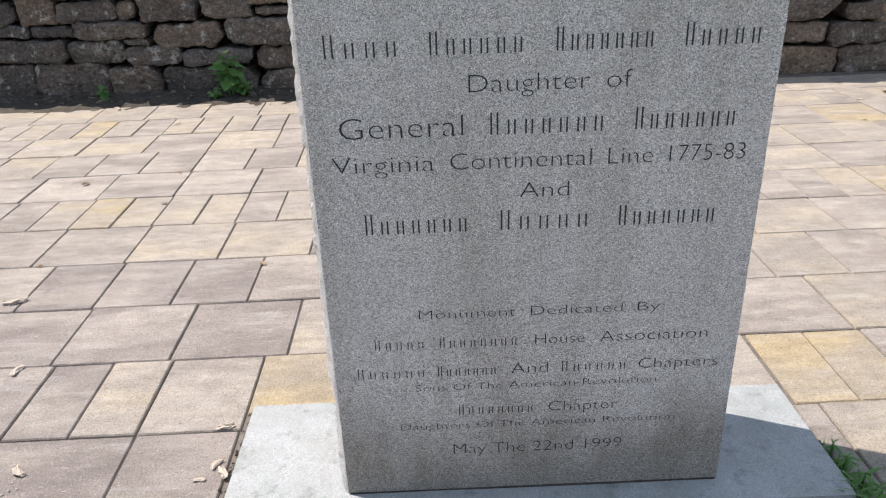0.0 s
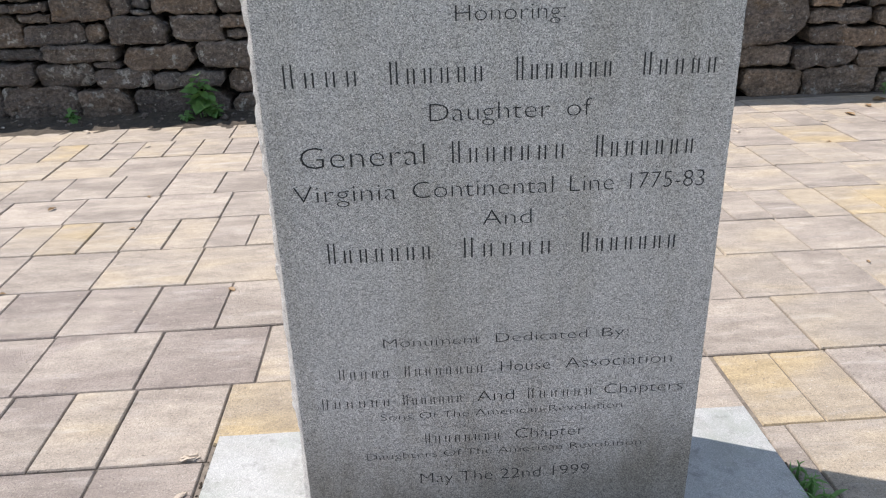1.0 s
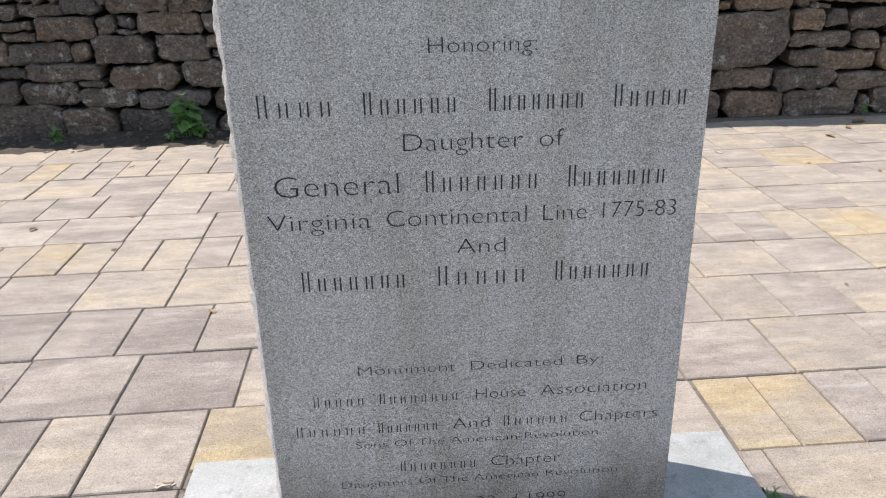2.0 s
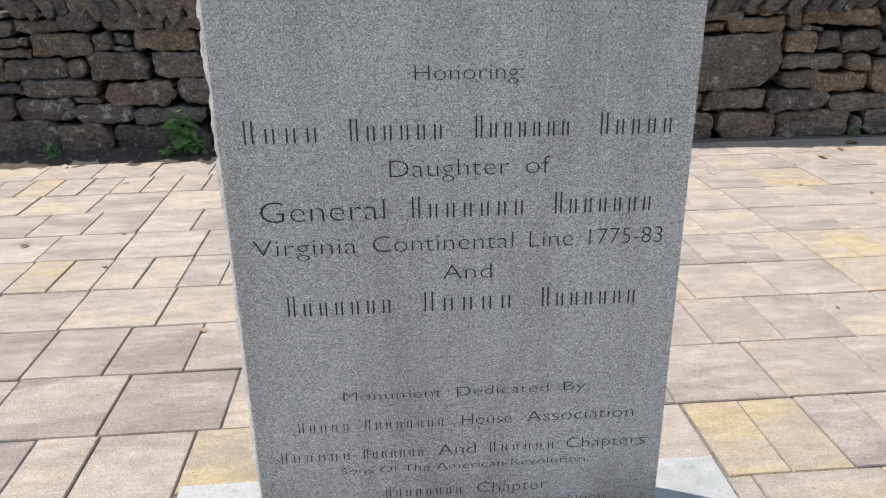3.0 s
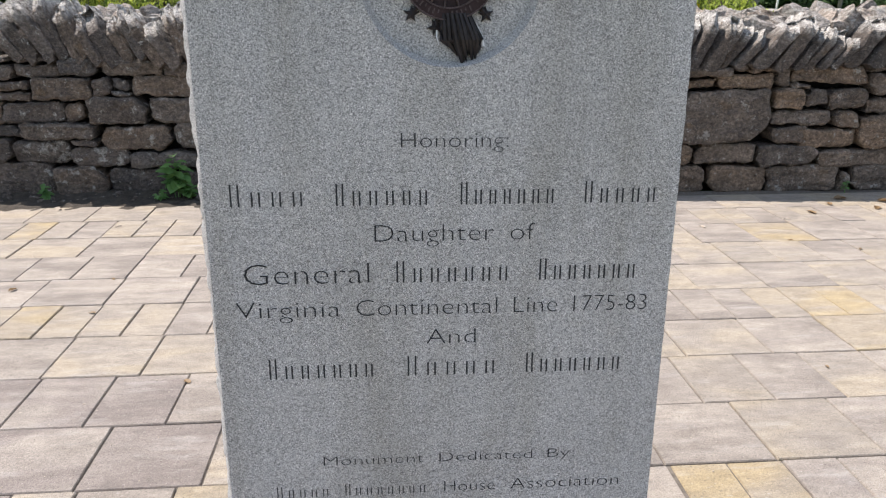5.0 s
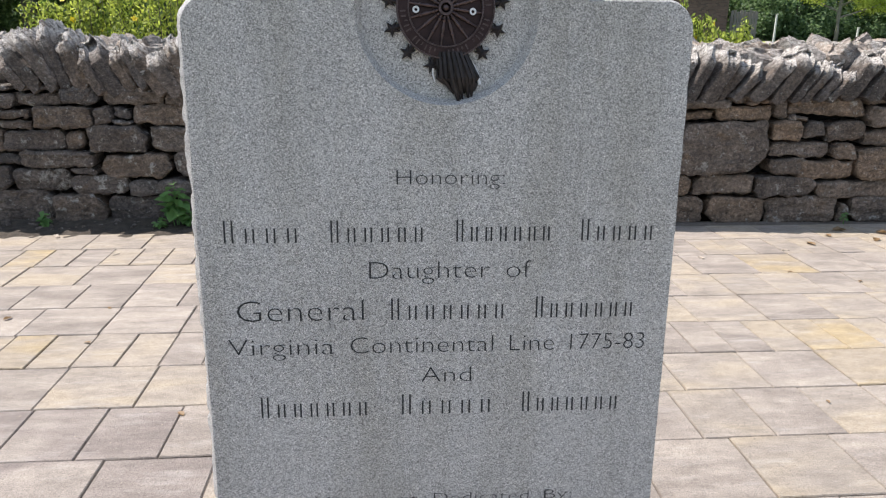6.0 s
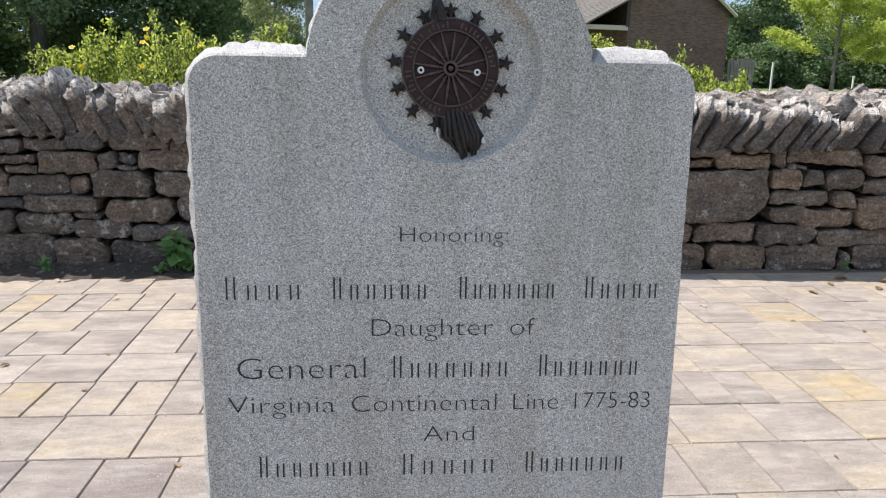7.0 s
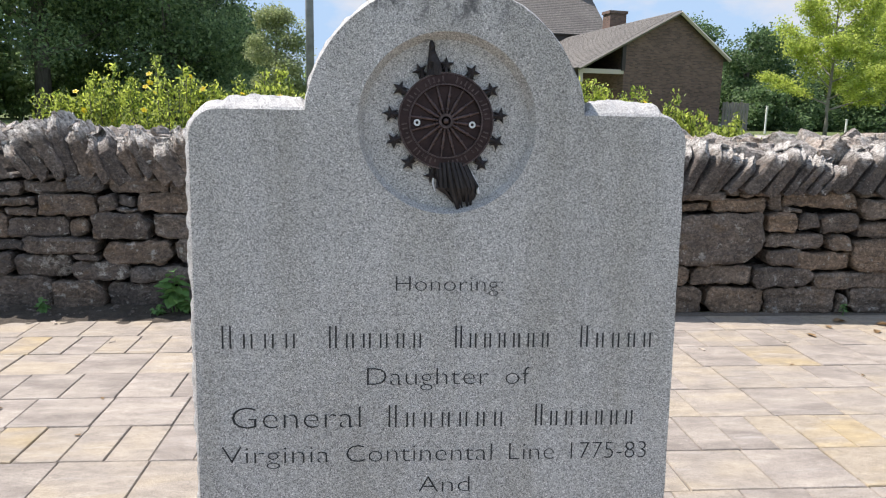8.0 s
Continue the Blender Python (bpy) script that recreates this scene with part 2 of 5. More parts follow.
k.color(k.ramp(k.noise(9, 6, 0.7, k.stretch(k.co, 1, 1, 0.2)), (0.3, (0.085, 0.075, 0.066)), (0.7, (0.23, 0.205, 0.18)))).bump(k.noise(20, 6), 0.03)
BARK = k.m
k = Mat("pale_bark", 0.85)
k.color(k.ramp(k.noise(12, 6, 0.7, k.stretch(k.co, 1, 1, 0.3)), (0.3, (0.15, 0.137, 0.115)), (0.7, (0.30, 0.28, 0.24)))).bump(k.noise(30, 5), 0.01)
BARK_PALE = k.m
k = Mat("wood_chip", 0.85)
k.color(k.ramp(k.noise(60, 4, 0.6, k.stretch(k.shifted(), 1, 6, 1)), (0.3, (0.30, 0.245, 0.19)), (0.7, (0.56, 0.49, 0.41))))
CHIP = k.m
k = Mat("lawn", 0.95)
wco_g = k.world_co()
k.color(k.mix(0.6, k.ramp(k.noise(0.35, 6, 0.6, wco_g), (0.3, (0.085, 0.13, 0.03)), (0.7, (0.17, 0.20, 0.06))), k.ramp(k.noise(25, 5, 0.7, wco_g), (0.3, 0.6), (0.7, 1.2)), "MULTIPLY")).bump(k.noise(60, 4, 0.7, wco_g), 0.05)
LAWN = k.m
k = Mat("weathered_pole", 0.6, 0.3)
k.color(k.ramp(k.noise(6, 5), (0.3, (0.18, 0.18, 0.18)), (0.7, (0.30, 0.30, 0.295))))
POLE = k.m
k = Mat("fence_wood", 0.9)
k.color(k.ramp(k.noise(5, 6, 0.7, k.stretch(k.co, 6, 6, 0.5)), (0.3, (0.15, 0.135, 0.12)), (0.7, (0.30, 0.28, 0.255))))
FENCE = k.m
k = Mat("white_paint", 0.6)
k.color(k.ramp(k.noise(8, 5), (0.3, 0.62), (0.7, 0.8)))
WHITE = k.m
k = Mat("brick", 0.9)
br = k.t.nodes.new("ShaderNodeTexBrick")
br.inputs["Scale"].default_value = 1.0
br.inputs["Brick Width"].default_value, br.inputs["Row Height"].default_value = 0.22, 0.075
br.inputs["Mortar Size"].default_value = 0.006
br.inputs["Color1"].default_value = (0.205, 0.128, 0.100, 1)
br.inputs["Color2"].default_value = (0.105, 0.070, 0.057, 1)
br.inputs["Mortar"].default_value = (0.17, 0.135, 0.11, 1)
sp = k.t.nodes.new("ShaderNodeSeparateXYZ")
cb = k.t.nodes.new("ShaderNodeCombineXYZ")
sm = k.t.nodes.new("ShaderNodeMath")
k.link(k.co, sp.inputs[0])
k.link(sp.outputs["X"], sm.inputs[0])
k.link(sp.outputs["Y"], sm.inputs[1])
k.link(sm.outputs[0], cb.inputs["X"])
k.link(sp.outputs["Z"], cb.inputs["Y"])
k.link(cb.outputs[0], br.inputs["Vector"])
k.color(k.mix(0.6, br.outputs["Color"], k.ramp(k.noise(0.8, 6, 0.65), (0.3, 0.65), (0.7, 1.25)), "MULTIPLY"))
BRICK = k.m
k = Mat("slate_roof", 0.8)
k.color(k.mix(0.7, k.ramp(k.noise(5, 7, 0.75, k.stretch(k.shifted(), 2.2, 0.8, 2.2)), (0.32, (0.055, 0.05, 0.046)), (0.5, (0.125, 0.115, 0.105)), (0.68, (0.22, 0.205, 0.185))), k.ramp(k.noise(0.5, 5), (0.3, 0.75), (0.7, 1.15)), "MULTIPLY"))
ROOF = k.m
DARK_TRIM = Mat("dark_trim", 0.7).color((0.05, 0.042, 0.038)).m
CREAM = Mat("cream_paint", 0.6).color((0.55, 0.50, 0.42)).m


# ---- mesh short-hands ----
def mesh_of(bm, smooth=False):
    me = bpy.data.meshes.new("mesh")
    bm.to_mesh(me)
    bm.free()
    if smooth:
        me.polygons.foreach_set("use_smooth", [True] * len(me.polygons))
    return me


def part(name, bm, material, parent, label="", smooth=False, kind=""):
    """Links a bmesh (or a mesh) as one mesh object under a thing or a part."""
    me = mesh_of(bm, smooth) if isinstance(bm, bmesh.types.BMesh) else bm
    if material and not me.materials:
        me.materials.append(material)
    ob = new(name, me)
    ob.parent = parent
    return tagged(ob, label, kind=kind)


def thing(name, label, category, at=None, group="", kind=""):
    ob = new(name)
    if at is not None:
        ob.matrix_basis = at
    return tagged(ob, label, category, group, kind)


def box(bm, x0, x1, y0, y1, z0, z1, m=None):
    r = bmesh.ops.create_cube(bm, size=1)
    v = r["verts"]
    for p in v:
        p.co = Vector(((x0 + x1) / 2 + p.co.x * (x1 - x0), (y0 + y1) / 2 + p.co.y * (y1 - y0), (z0 + z1) / 2 + p.co.z * (z1 - z0)))
        if m is not None:
            p.co = m @ p.co
    return v


def boxed(x0, x1, y0, y1, z0, z1, bevel=0.0):
    bm = bmesh.new()
    box(bm, x0, x1, y0, y1, z0, z1)
    if bevel:
        bmesh.ops.bevel(bm, geom=bm.edges[:], offset=bevel, segments=1, affect="EDGES")
    return bm


def tube(bm, pts, radii, sides=8):
    """A tapered tube along pts."""
    rings = []
    for i, p in enumerate(pts):
        p = Vector(p)
        d = Vector(pts[min(i + 1, len(pts) - 1)]) - Vector(pts[max(i - 1, 0)])
        q = d.to_track_quat("Z", "Y")
        rings.append([bm.verts.new(p + q @ Vector((radii[i] * math.cos(a), radii[i] * math.sin(a), 0))) for a in [2 * math.pi * j / sides for j in range(sides)]])
    for a, b in zip(rings, rings[1:]):
        for j in range(sides):
            bm.faces.new((a[j], a[(j + 1) % sides], b[(j + 1) % sides], b[j]))
    bm.faces.new(rings[0][::-1])
    bm.faces.new(rings[-1])
    return bm


def leaves_mesh(centres, size, rng, flat=0.0, slim=0.45, tip=None):
    """Many small folded leaves, six-cornered, at the places given. flat: 0 any way, 1 lying flat."""
    n = len(centres)
    axis = rng.normal(size=(n, 3))
    axis[:, 2] = axis[:, 2] * (1 - flat) + 0.15
    if tip is not None:
        axis = axis * 0.7 + tip
    axis /= np.linalg.norm(axis, axis=1)[:, None]
    side = np.cross(axis, rng.normal(size=(n, 3)) * (1 - flat) + np.array([0, 0, 1.0]) * flat * 2)
    side /= np.linalg.norm(side, axis=1)[:, None] + 1e-9
    up = np.cross(side, axis)
    s = size * rng.uniform(0.6, 1.3, n)[:, None]
    w = s * slim
    c = np.asarray(centres)
    v = np.stack([c - axis * s * 0.5, c - axis * s * 0.1 + side * w * 0.5 + up * w * 0.15, c + axis * s * 0.25 + side * w * 0.4 + up * w * 0.15,
                  c + axis * s * 0.5, c + axis * s * 0.25 - side * w * 0.4 + up * w * 0.15, c - axis * s * 0.1 - side * w * 0.5 + up * w * 0.15], 1).reshape(-1, 3)
    i = np.arange(n)[:, None] * 6
    f = np.concatenate([i + np.array([0, 1, 2, 3]), i + np.array([0, 3, 4, 5])], 0)
    me = bpy.data.meshes.new("leaves")
    me.from_pydata(v.tolist(), [], f.tolist())
    return me


def fbm(p, f=1.0):
    return noise.fractal(Vector(p) * f, 0.6, 2.0, 4)


# ---- ground ----
def lawn_height(y):
    u = min(max((y - 6) / 16, 0), 1)
    return -0.06 + 0.98 * u * u * (3 - 2 * u)


bm = bmesh.new()
xs = [-1500, -400, -120, -50, -25, -12, -6, 0, 6, 12, 25, 50, 120, 400, 1500]
ys = [-800, -200, -60, -20, -8, -3, 0, 3, 5, 6, 8, 10, 12, 14, 16, 18, 20, 22, 26, 32, 45, 70, 120, 300, 900, 2500]
grid = [[bm.verts.new((x, y, lawn_height(y))) for x in xs] for y in ys]
for a, b in zip(grid, grid[1:]):
    for j in range(len(xs) - 1):
        bm.faces.new((a[j], a[j + 1], b[j + 1], b[j]))
ground = new("ground", mesh_of(bm, True))
ground.data.materials.append(LAWN)
tagged(ground, "mown green lawn reaching to the distant trees", "ground", kind="structure")

pavement = new("pavement", mesh_of(boxed(-5.2, 5.4, -4.2, 3.56, -0.055, -0.0076)))
pavement.data.materials.append(JOINT)
tagged(pavement, "patio of buff and grey concrete pavers with sandy joints", "pavement", kind="structure")

# ---- monument ----
LEAN = -math.degrees(math.atan(0.06))
FACE = pose(0, 0, 0, LEAN, 0, 0)
BASE_Z = 0.03
base_slab = thing("base_slab", "pale sawn granite plinth slab set flush in the paving", "plinth")
bm = boxed(-0.637, 0.637, -0.053, 0.305, -0.05, BASE_Z)
bmesh.ops.subdivide_edges(bm, edges=bm.edges[:], cuts=10, use_grid_fill=True)
for v in bm.verts:
    edge = v.co.z > BASE_Z - 0.001 and (abs(v.co.x) > 0.63 or v.co.y < -0.05 or v.co.y > 0.30)
    v.co.z += 0.0015 * fbm(v.co, 9) - (0.004 if edge else 0)
part("slab", bm, GRANITE_BASE, base_slab)

RECESS = (0.005, 1.2515, 0.139)
ARCH = (0.003, 1.245, 0.217)


def outline():
    """The front face's outline in face coordinates, from the right foot up, over the arch and down to the left foot, with outward normals and bulge."""
    pts = []

    def line(a, b, bulge, step=0.008):
        n = max(1, int((Vector(b) - Vector(a)).length / step))
        for i in range(n):
            pts.append((Vector(a).lerp(Vector(b), i / n), bulge))

    def arc(cx, cz, r, a0, a1, bulge, step=0.006):
        n = max(3, int(abs(radians(a1 - a0)) * r / step))
        for i in range(n):
            a = radians(a0 + (a1 - a0) * i / n)
            pts.append((Vector((cx + r * math.cos(a), cz + r * math.sin(a))), bulge))

    foot, r = BASE_Z - 0.004, 0.043
    line((0.374, foot), (0.384, 1.268 - r), 0.006)
    arc(0.384 - r, 1.268 - r, r, 0, 90, 0.014)
    a1 = math.degrees(math.asin((1.268 - ARCH[1]) / ARCH[2]))
    line((0.384 - r, 1.268), (ARCH[0] + ARCH[2] * math.cos(radians(a1)), 1.268), 0.026)
    arc(*ARCH, a1, 180 - a1, 0.011)
    line((ARCH[0] - ARCH[2] * math.cos(radians(a1)), 1.268), (-0.386 + r, 1.268), 0.030)
    arc(-0.386 + r, 1.268 - r, r, 90, 180, 0.018)
    line((-0.386, 1.268 - r), (-0.379, foot), 0.019)
    pts.append((Vector((-0.379, foot)), 0.016))
    return pts


monument = thing("monument", "grey granite memorial stone with arched top, pitched edges and cut lettering", "monument", FACE)
pts = outline()
bm = bmesh.new()
ring0 = [bm.verts.new((p.x + 0.0012 * fbm((p.x, 0, p.y), 40), 0, p.y + 0.0012 * fbm((p.x, 3, p.y), 40))) for p, _ in pts]
N = 96
rim = [bm.verts.new((RECESS[0] + RECESS[2] * math.cos(2 * math.pi * i / N), 0, RECESS[1] + RECESS[2] * math.sin(2 * math.pi * i / N))) for i in range(N)]
loop = ring0
edges = [bm.edges.new((loop[i], loop[(i + 1) % len(loop)])) for i in range(len(loop))]
edges += [bm.edges.new((rim[i], rim[(i + 1) % N])) for i in range(N)]
bmesh.ops.triangle_fill(bm, use_beauty=True, edges=edges, normal=(0, -1, 0))
part("front_face", bm, GRANITE, monument)

bm = bmesh.new()
prof = [(0.0, 1.0), (0.0012, 0.995), (0.0195, 0.942), (0.0212, 0.930)]
rings = [[bm.verts.new((RECESS[0] + RECESS[2] * q * math.cos(2 * math.pi * i / N), d, RECESS[1] + RECESS[2] * q * math.sin(2 * math.pi * i / N))) for i in range(N)] for d, q in prof]
for a, b in zip(rings, rings[1:]):
    for i in range(N):
        bm.faces.new((a[i], a[(i + 1) % N], b[(i + 1) % N], b[i]))
part("recess_bevel", bm, GRANITE_RECESS, monument, "smooth bevelled rim of the sunk round panel")
bm = bmesh.new()
bm.faces.new([bm.verts.new((RECESS[0] + RECESS[2] * 0.932 * math.cos(2 * math.pi * i / N), 0.02095, RECESS[1] + RECESS[2] * 0.932 * math.sin(2 * math.pi * i / N))) for i in range(N)])
part("recess_floor", bm, GRANITE_RECESS, monument, "blasted floor of the sunk round panel")

DEPTH = 0.235
bm = bmesh.new()
norm = []
for i in range(len(pts)):
    a, b = pts[max(i - 3, 0)][0], pts[min(i + 3, len(pts) - 1)][0]
    d = (b - a).normalized()
    norm.append(Vector((d.y, -d.x)))
levels = [0.0, 0.004, 0.012, 0.025, 0.045, 0.07, 0.1, 0.13, 0.16, 0.19, 0.215, 0.229, DEPTH]
rings = []
for y in levels:
    u = y / DEPTH
    belly = min(1.0, y / 0.05) ** 0.7 * min(1.0, (DEPTH - y) / 0.03) ** 0.5
    row = []
    for (p, bulge), n in zip(pts, norm):
        jag = fbm((p.x, y * 1.2, p.y), 9) * 0.007 + fbm((p.x, y, p.y), 34) * 0.0035 + fbm((p.x, y, p.y), 90) * 0.0012
        o = max(-0.002, bulge * belly + jag * min(1, belly * 1.5) * (0.25 + bulge / 0.03)) if y > 0 else 0
        q = p + n * o
        row.append(bm.verts.new((q.x, y, max(q.y, BASE_Z - 0.006))))
    rings.append(row)
for a, b in zip(rings, rings[1:]):
    for i in range(len(pts) - 1):
        bm.faces.new((a[i], b[i], b[i + 1], a[i + 1]))
part("pitched_edge", bm, GRANITE_PITCHED, monument, "rough rock-pitched pale granite edge")
bm = bmesh.new()
bm.faces.new([bm.verts.new((p.x, DEPTH, p.y)) for p, _ in pts])
part("back_face", bm, GRANITE, monument)


# lettering: (words or bar counts, left and right edge of each, baseline, capital height)
def letters(text, x0, x1, z, cap, thin):
    cu = bpy.data.curves.new("text", "FONT")
    cu.body, cu.size, cu.extrude, cu.resolution_u = text, 1.0, 0.0, 3
    cu.offset = -thin
    ob = new("text_tmp", cu)
    me = bpy.data.meshes.new_from_object(ob.evaluated_get(bpy.context.evaluated_depsgraph_get()))
    bpy.data.objects.remove(ob)
    co = np.empty(len(me.vertices) * 3)
    me.vertices.foreach_get("co", co)
    co = co.reshape(-1, 3)
    sx = (x1 - x0) / (co[:, 0].max() - co[:, 0].min())
    sz = cap / 0.70
    out = np.stack([x0 + (co[:, 0] - co[:, 0].min()) * sx, np.full(len(co), -0.0006), z + co[:, 1] * sz], 1)
    me.vertices.foreach_set("co", out.ravel())
    me.update()
    return me


UPPER = [
    (0.990, 0.025, ("Honoring:", -0.073, 0.098)),
    (0.898, 0.036, (4, -0.353, -0.222), (6, -0.185, -0.025), (7, 0.016, 0.180), (5, 0.219, 0.350)),
    (0.837, 0.030, ("Daughter", -0.118, 0.078), ("of", 0.105, 0.146)),
    (0.767, 0.037, ("General", -0.331, -0.128), (7, -0.091, 0.109), (7, 0.149, 0.325)),
    (0.709, 0.030, ("Virginia", -0.348, -0.177), ("Continental", -0.151, 0.086), ("Line", 0.114, 0.189), ("1775-83", 0.217, 0.344)),
    (0.656, 0.028, ("And", -0.034, 0.050)),
    (0.598, 0.037, (7, -0.308, -0.119), (5, -0.076, 0.092), (7, 0.132, 0.310)),
]
LOWER = [
    (0.428, 0.019, ("Monument", -0.217, -0.040), ("Dedicated", -0.012, 0.156), ("By:", 0.184, 0.233)),
    (0.366, 0.023, (5, -0.307, -0.206), (8, -0.186, -0.033), ("House", -0.003, 0.089), ("Association", 0.118, 0.319)),
    (0.304, 0.023, (6, -0.344, -0.207), (7, -0.191, -0.073), ("And", -0.048, 0.022), (6, 0.043, 0.175), ("Chapters", 0.194, 0.345)),
    (0.272, 0.015, ("Sons Of The American Revolution", -0.231, 0.231)),
    (0.215, 0.023, (8, -0.154, -0.001), ("Chapter", 0.025, 0.160)),
    (0.183, 0.015, ("Daughters Of The American Revolution", -0.263, 0.274)),
    (0.121, 0.025, ("May The 22nd 1999", -0.162, 0.173)),
]
def single_letters(me):
    """Splits a line of text into one mesh a letter: joined faces, and what stands above one another."""
    n = len(me.vertices)
    co = np.empty(n * 3)
    me.vertices.foreach_get("co", co)
    co = co.reshape(-1, 3)
    root = list(range(n))

    def find(a):
        while root[a] != a:
            root[a] = root[root[a]]
            a = root[a]
        return a

    for e in me.edges:
        root[find(e.vertices[0])] = find(e.vertices[1])
    group = {}
    for i in range(n):
        group.setdefault(find(i), []).append(i)
    spans = sorted(([co[g, 0].min(), co[g, 0].max(), set(g)] for g in group.values()), key=lambda q: q[0])
    merged = []
    for a, b, g in spans:
        if merged and min(b, merged[-1][1]) - a > 0.5 * min(b - a, merged[-1][1] - merged[-1][0]):
            merged[-1][1] = max(b, merged[-1][1])
            merged[-1][2] |= g
        else:
            merged.append([a, b, g])
    for _, _, g in merged:
        order = sorted(g)
        index = {v: i for i, v in enumerate(order)}
        faces = [[index[v] for v in p.vertices] for p in me.polygons if p.vertices[0] in index]
        out = bpy.data.meshes.new("letter")
        out.from_pydata(co[order].tolist(), [], faces)
        yield out


BAR = bpy.data.meshes.new("bar")
BAR.from_pydata([(-0.5, 0, 0), (0.5, 0, 0), (0.5, 0, 1), (-0.5, 0, 1)], [], [(0, 1, 2, 3)])
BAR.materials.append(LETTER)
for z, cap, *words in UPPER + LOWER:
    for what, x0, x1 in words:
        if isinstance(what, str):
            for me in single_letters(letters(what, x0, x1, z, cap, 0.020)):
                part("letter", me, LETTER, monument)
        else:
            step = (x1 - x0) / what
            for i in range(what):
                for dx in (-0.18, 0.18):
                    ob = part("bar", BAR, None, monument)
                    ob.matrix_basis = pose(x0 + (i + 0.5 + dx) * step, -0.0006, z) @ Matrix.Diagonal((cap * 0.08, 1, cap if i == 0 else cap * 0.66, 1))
part("mortar_joint", boxed(-0.3755, 0.3705, -0.0015, 0.02, BASE_Z - 0.006, BASE_Z + 0.0035), SOIL, monument, "dark dirty setting joint at the foot")

# ---- medallion in the recess ----
medallion = thing("medallion", "dark bronze wheel medallion with stars, screwed to the stone", "plaque", FACE @ pose(0.003, 0.0218, 1.256))


def disc_ring(r0, r1, y0, y1, n=64):
    bm = bmesh.new()
    prof = [(r0, 0.0), (r0, y1), (r0 + (r1 - r0) * 0.12, y0), (r1 - (r1 - r0) * 0.12, y0), (r1, y1), (r1, 0.0)]
    rr = [[bm.verts.new((r * math.cos(2 * math.pi * i / n), y, r * math.sin(2 * math.pi * i / n))) for i in range(n)] for r, y in prof]
    for a, b in zip(rr, rr[1:]):
        for i in range(n):
            bm.faces.new((a[i], a[(i + 1) % n], b[(i + 1) % n], b[i]))
    return bm


bm = bmesh.new()
bmesh.ops.create_cone(bm, cap_ends=True, segments=64, radius1=0.070, radius2=0.070, depth=0.006, matrix=pose(0, -0.003, 0, 90))
part("plate", bm, BRONZE, medallion)
rim_part = part("rim", disc_ring(0.055, 0.0745, -0.013, -0.011), BRONZE, medallion, smooth=False)
for r0 in (0.0552, 0.0722):
    part("bead", disc_ring(r0, r0 + 0.0024, -0.0148, -0.0135), BRONZE_HI, rim_part)
for i in range(56):
    a = 2 * math.pi * (i + 0.3) / 56
    if i % 14 in (0, 1, 8):
        continue
    bm = bmesh.new()
    box(bm, -0.0011, 0.0011, -0.0142, -0.012, -0.0042, 0.0042 if i % 3 else 0.0005, pose(0, 0, 0, 0, math.degrees(a), 0) @ pose(0, 0, 0.0648))
    part("raised_bar", bm, BRONZE_HI, rim_part)
for i in range(16):
    a = 360 * i / 16 + 7
    bm = bmesh.new()
    m = pose(0, 0, 0, 0, a, 0)
    tube(bm, [m @ Vector((0, -0.0100, z)) for z in (0.010, 0.016, 0.018, 0.021, 0.030, 0.037, 0.039, 0.042, 0.056)],
         [0.0016, 0.0019, 0.0030, 0.0018, 0.0029, 0.0018, 0.0030, 0.0018, 0.0014], 8)
    part("spoke", bm, BRONZE_HI, medallion)
part("hub", disc_ring(0.0068, 0.0118, -0.018, -0.016, 32), BRONZE_HI, medallion, smooth=False)
bm = bmesh.new()
bmesh.ops.create_uvsphere(bm, u_segments=16, v_segments=8, radius=0.0056, matrix=pose(0, -0.0135, 0))
part("boss", bm, BRONZE_HI, medallion, smooth=True)
for i in range(13):
    a = math.pi / 2 + 2 * math.pi * i / 13
    bm = bmesh.new()
    cx, cz = 0.0865 * math.cos(a), 0.0865 * math.sin(a)
    tip = [((0.0135 if j % 2 == 0 else 0.0056) * math.cos(a + math.pi * j / 5), (0.0135 if j % 2 == 0 else 0.0056) * math.sin(a + math.pi * j / 5)) for j in range(10)]
    lo = [bm.verts.new((cx + x, -0.002, cz + z)) for x, z in tip]
    hi = [bm.verts.new((cx + x * 0.9, -0.006, cz + z * 0.9)) for x, z in tip]
    top = bm.verts.new((cx, -0.009, cz))
    for j in range(10):
        bm.faces.new((lo[j], lo[(j + 1) % 10], hi[(j + 1) % 10], hi[j]))
        bm.faces.new((hi[j], hi[(j + 1) % 10], top))
    tube(bm, [(cx * 0.84, -0.004, cz * 0.84), (cx * 0.98, -0.004, cz * 0.98)], [0.004, 0.004], 6)
    part("star", bm, IRON, medallion)
for x in (-0.045, 0.041):
    bm = disc_ring(0.0022, 0.0054, -0.0148, -0.0128, 24)
    bmesh.ops.translate(bm, verts=bm.verts[:], vec=(x, 0, -0.003 if x < 0 else -0.005))
    part("screw", bm, STEEL, medallion, "bright screw head", smooth=False)
bm = bmesh.new()
for j in range(9):
    u = (j - 4) / 4
    tube(bm, [(-0.018 + u * 0.0105, -0.010 - 0.004 * (1 - u * u), 0.070), (-0.020 + u * 0.0075, -0.012 - 0.004 * (1 - u * u), 0.090), (-0.0225 + u * 0.003, -0.010 - 0.002 * (1 - u * u), 0.107)], [0.0032, 0.0026, 0.0016], 6)
tube(bm, [(-0.0225, -0.010, 0.101), (-0.0225, -0.010, 0.104), (-0.0225, -0.010, 0.112), (-0.0232, -0.010, 0.117), (-0.024, -0.010, 0.122)], [0.0055, 0.006, 0.0048, 0.0045, 0.0018], 10)
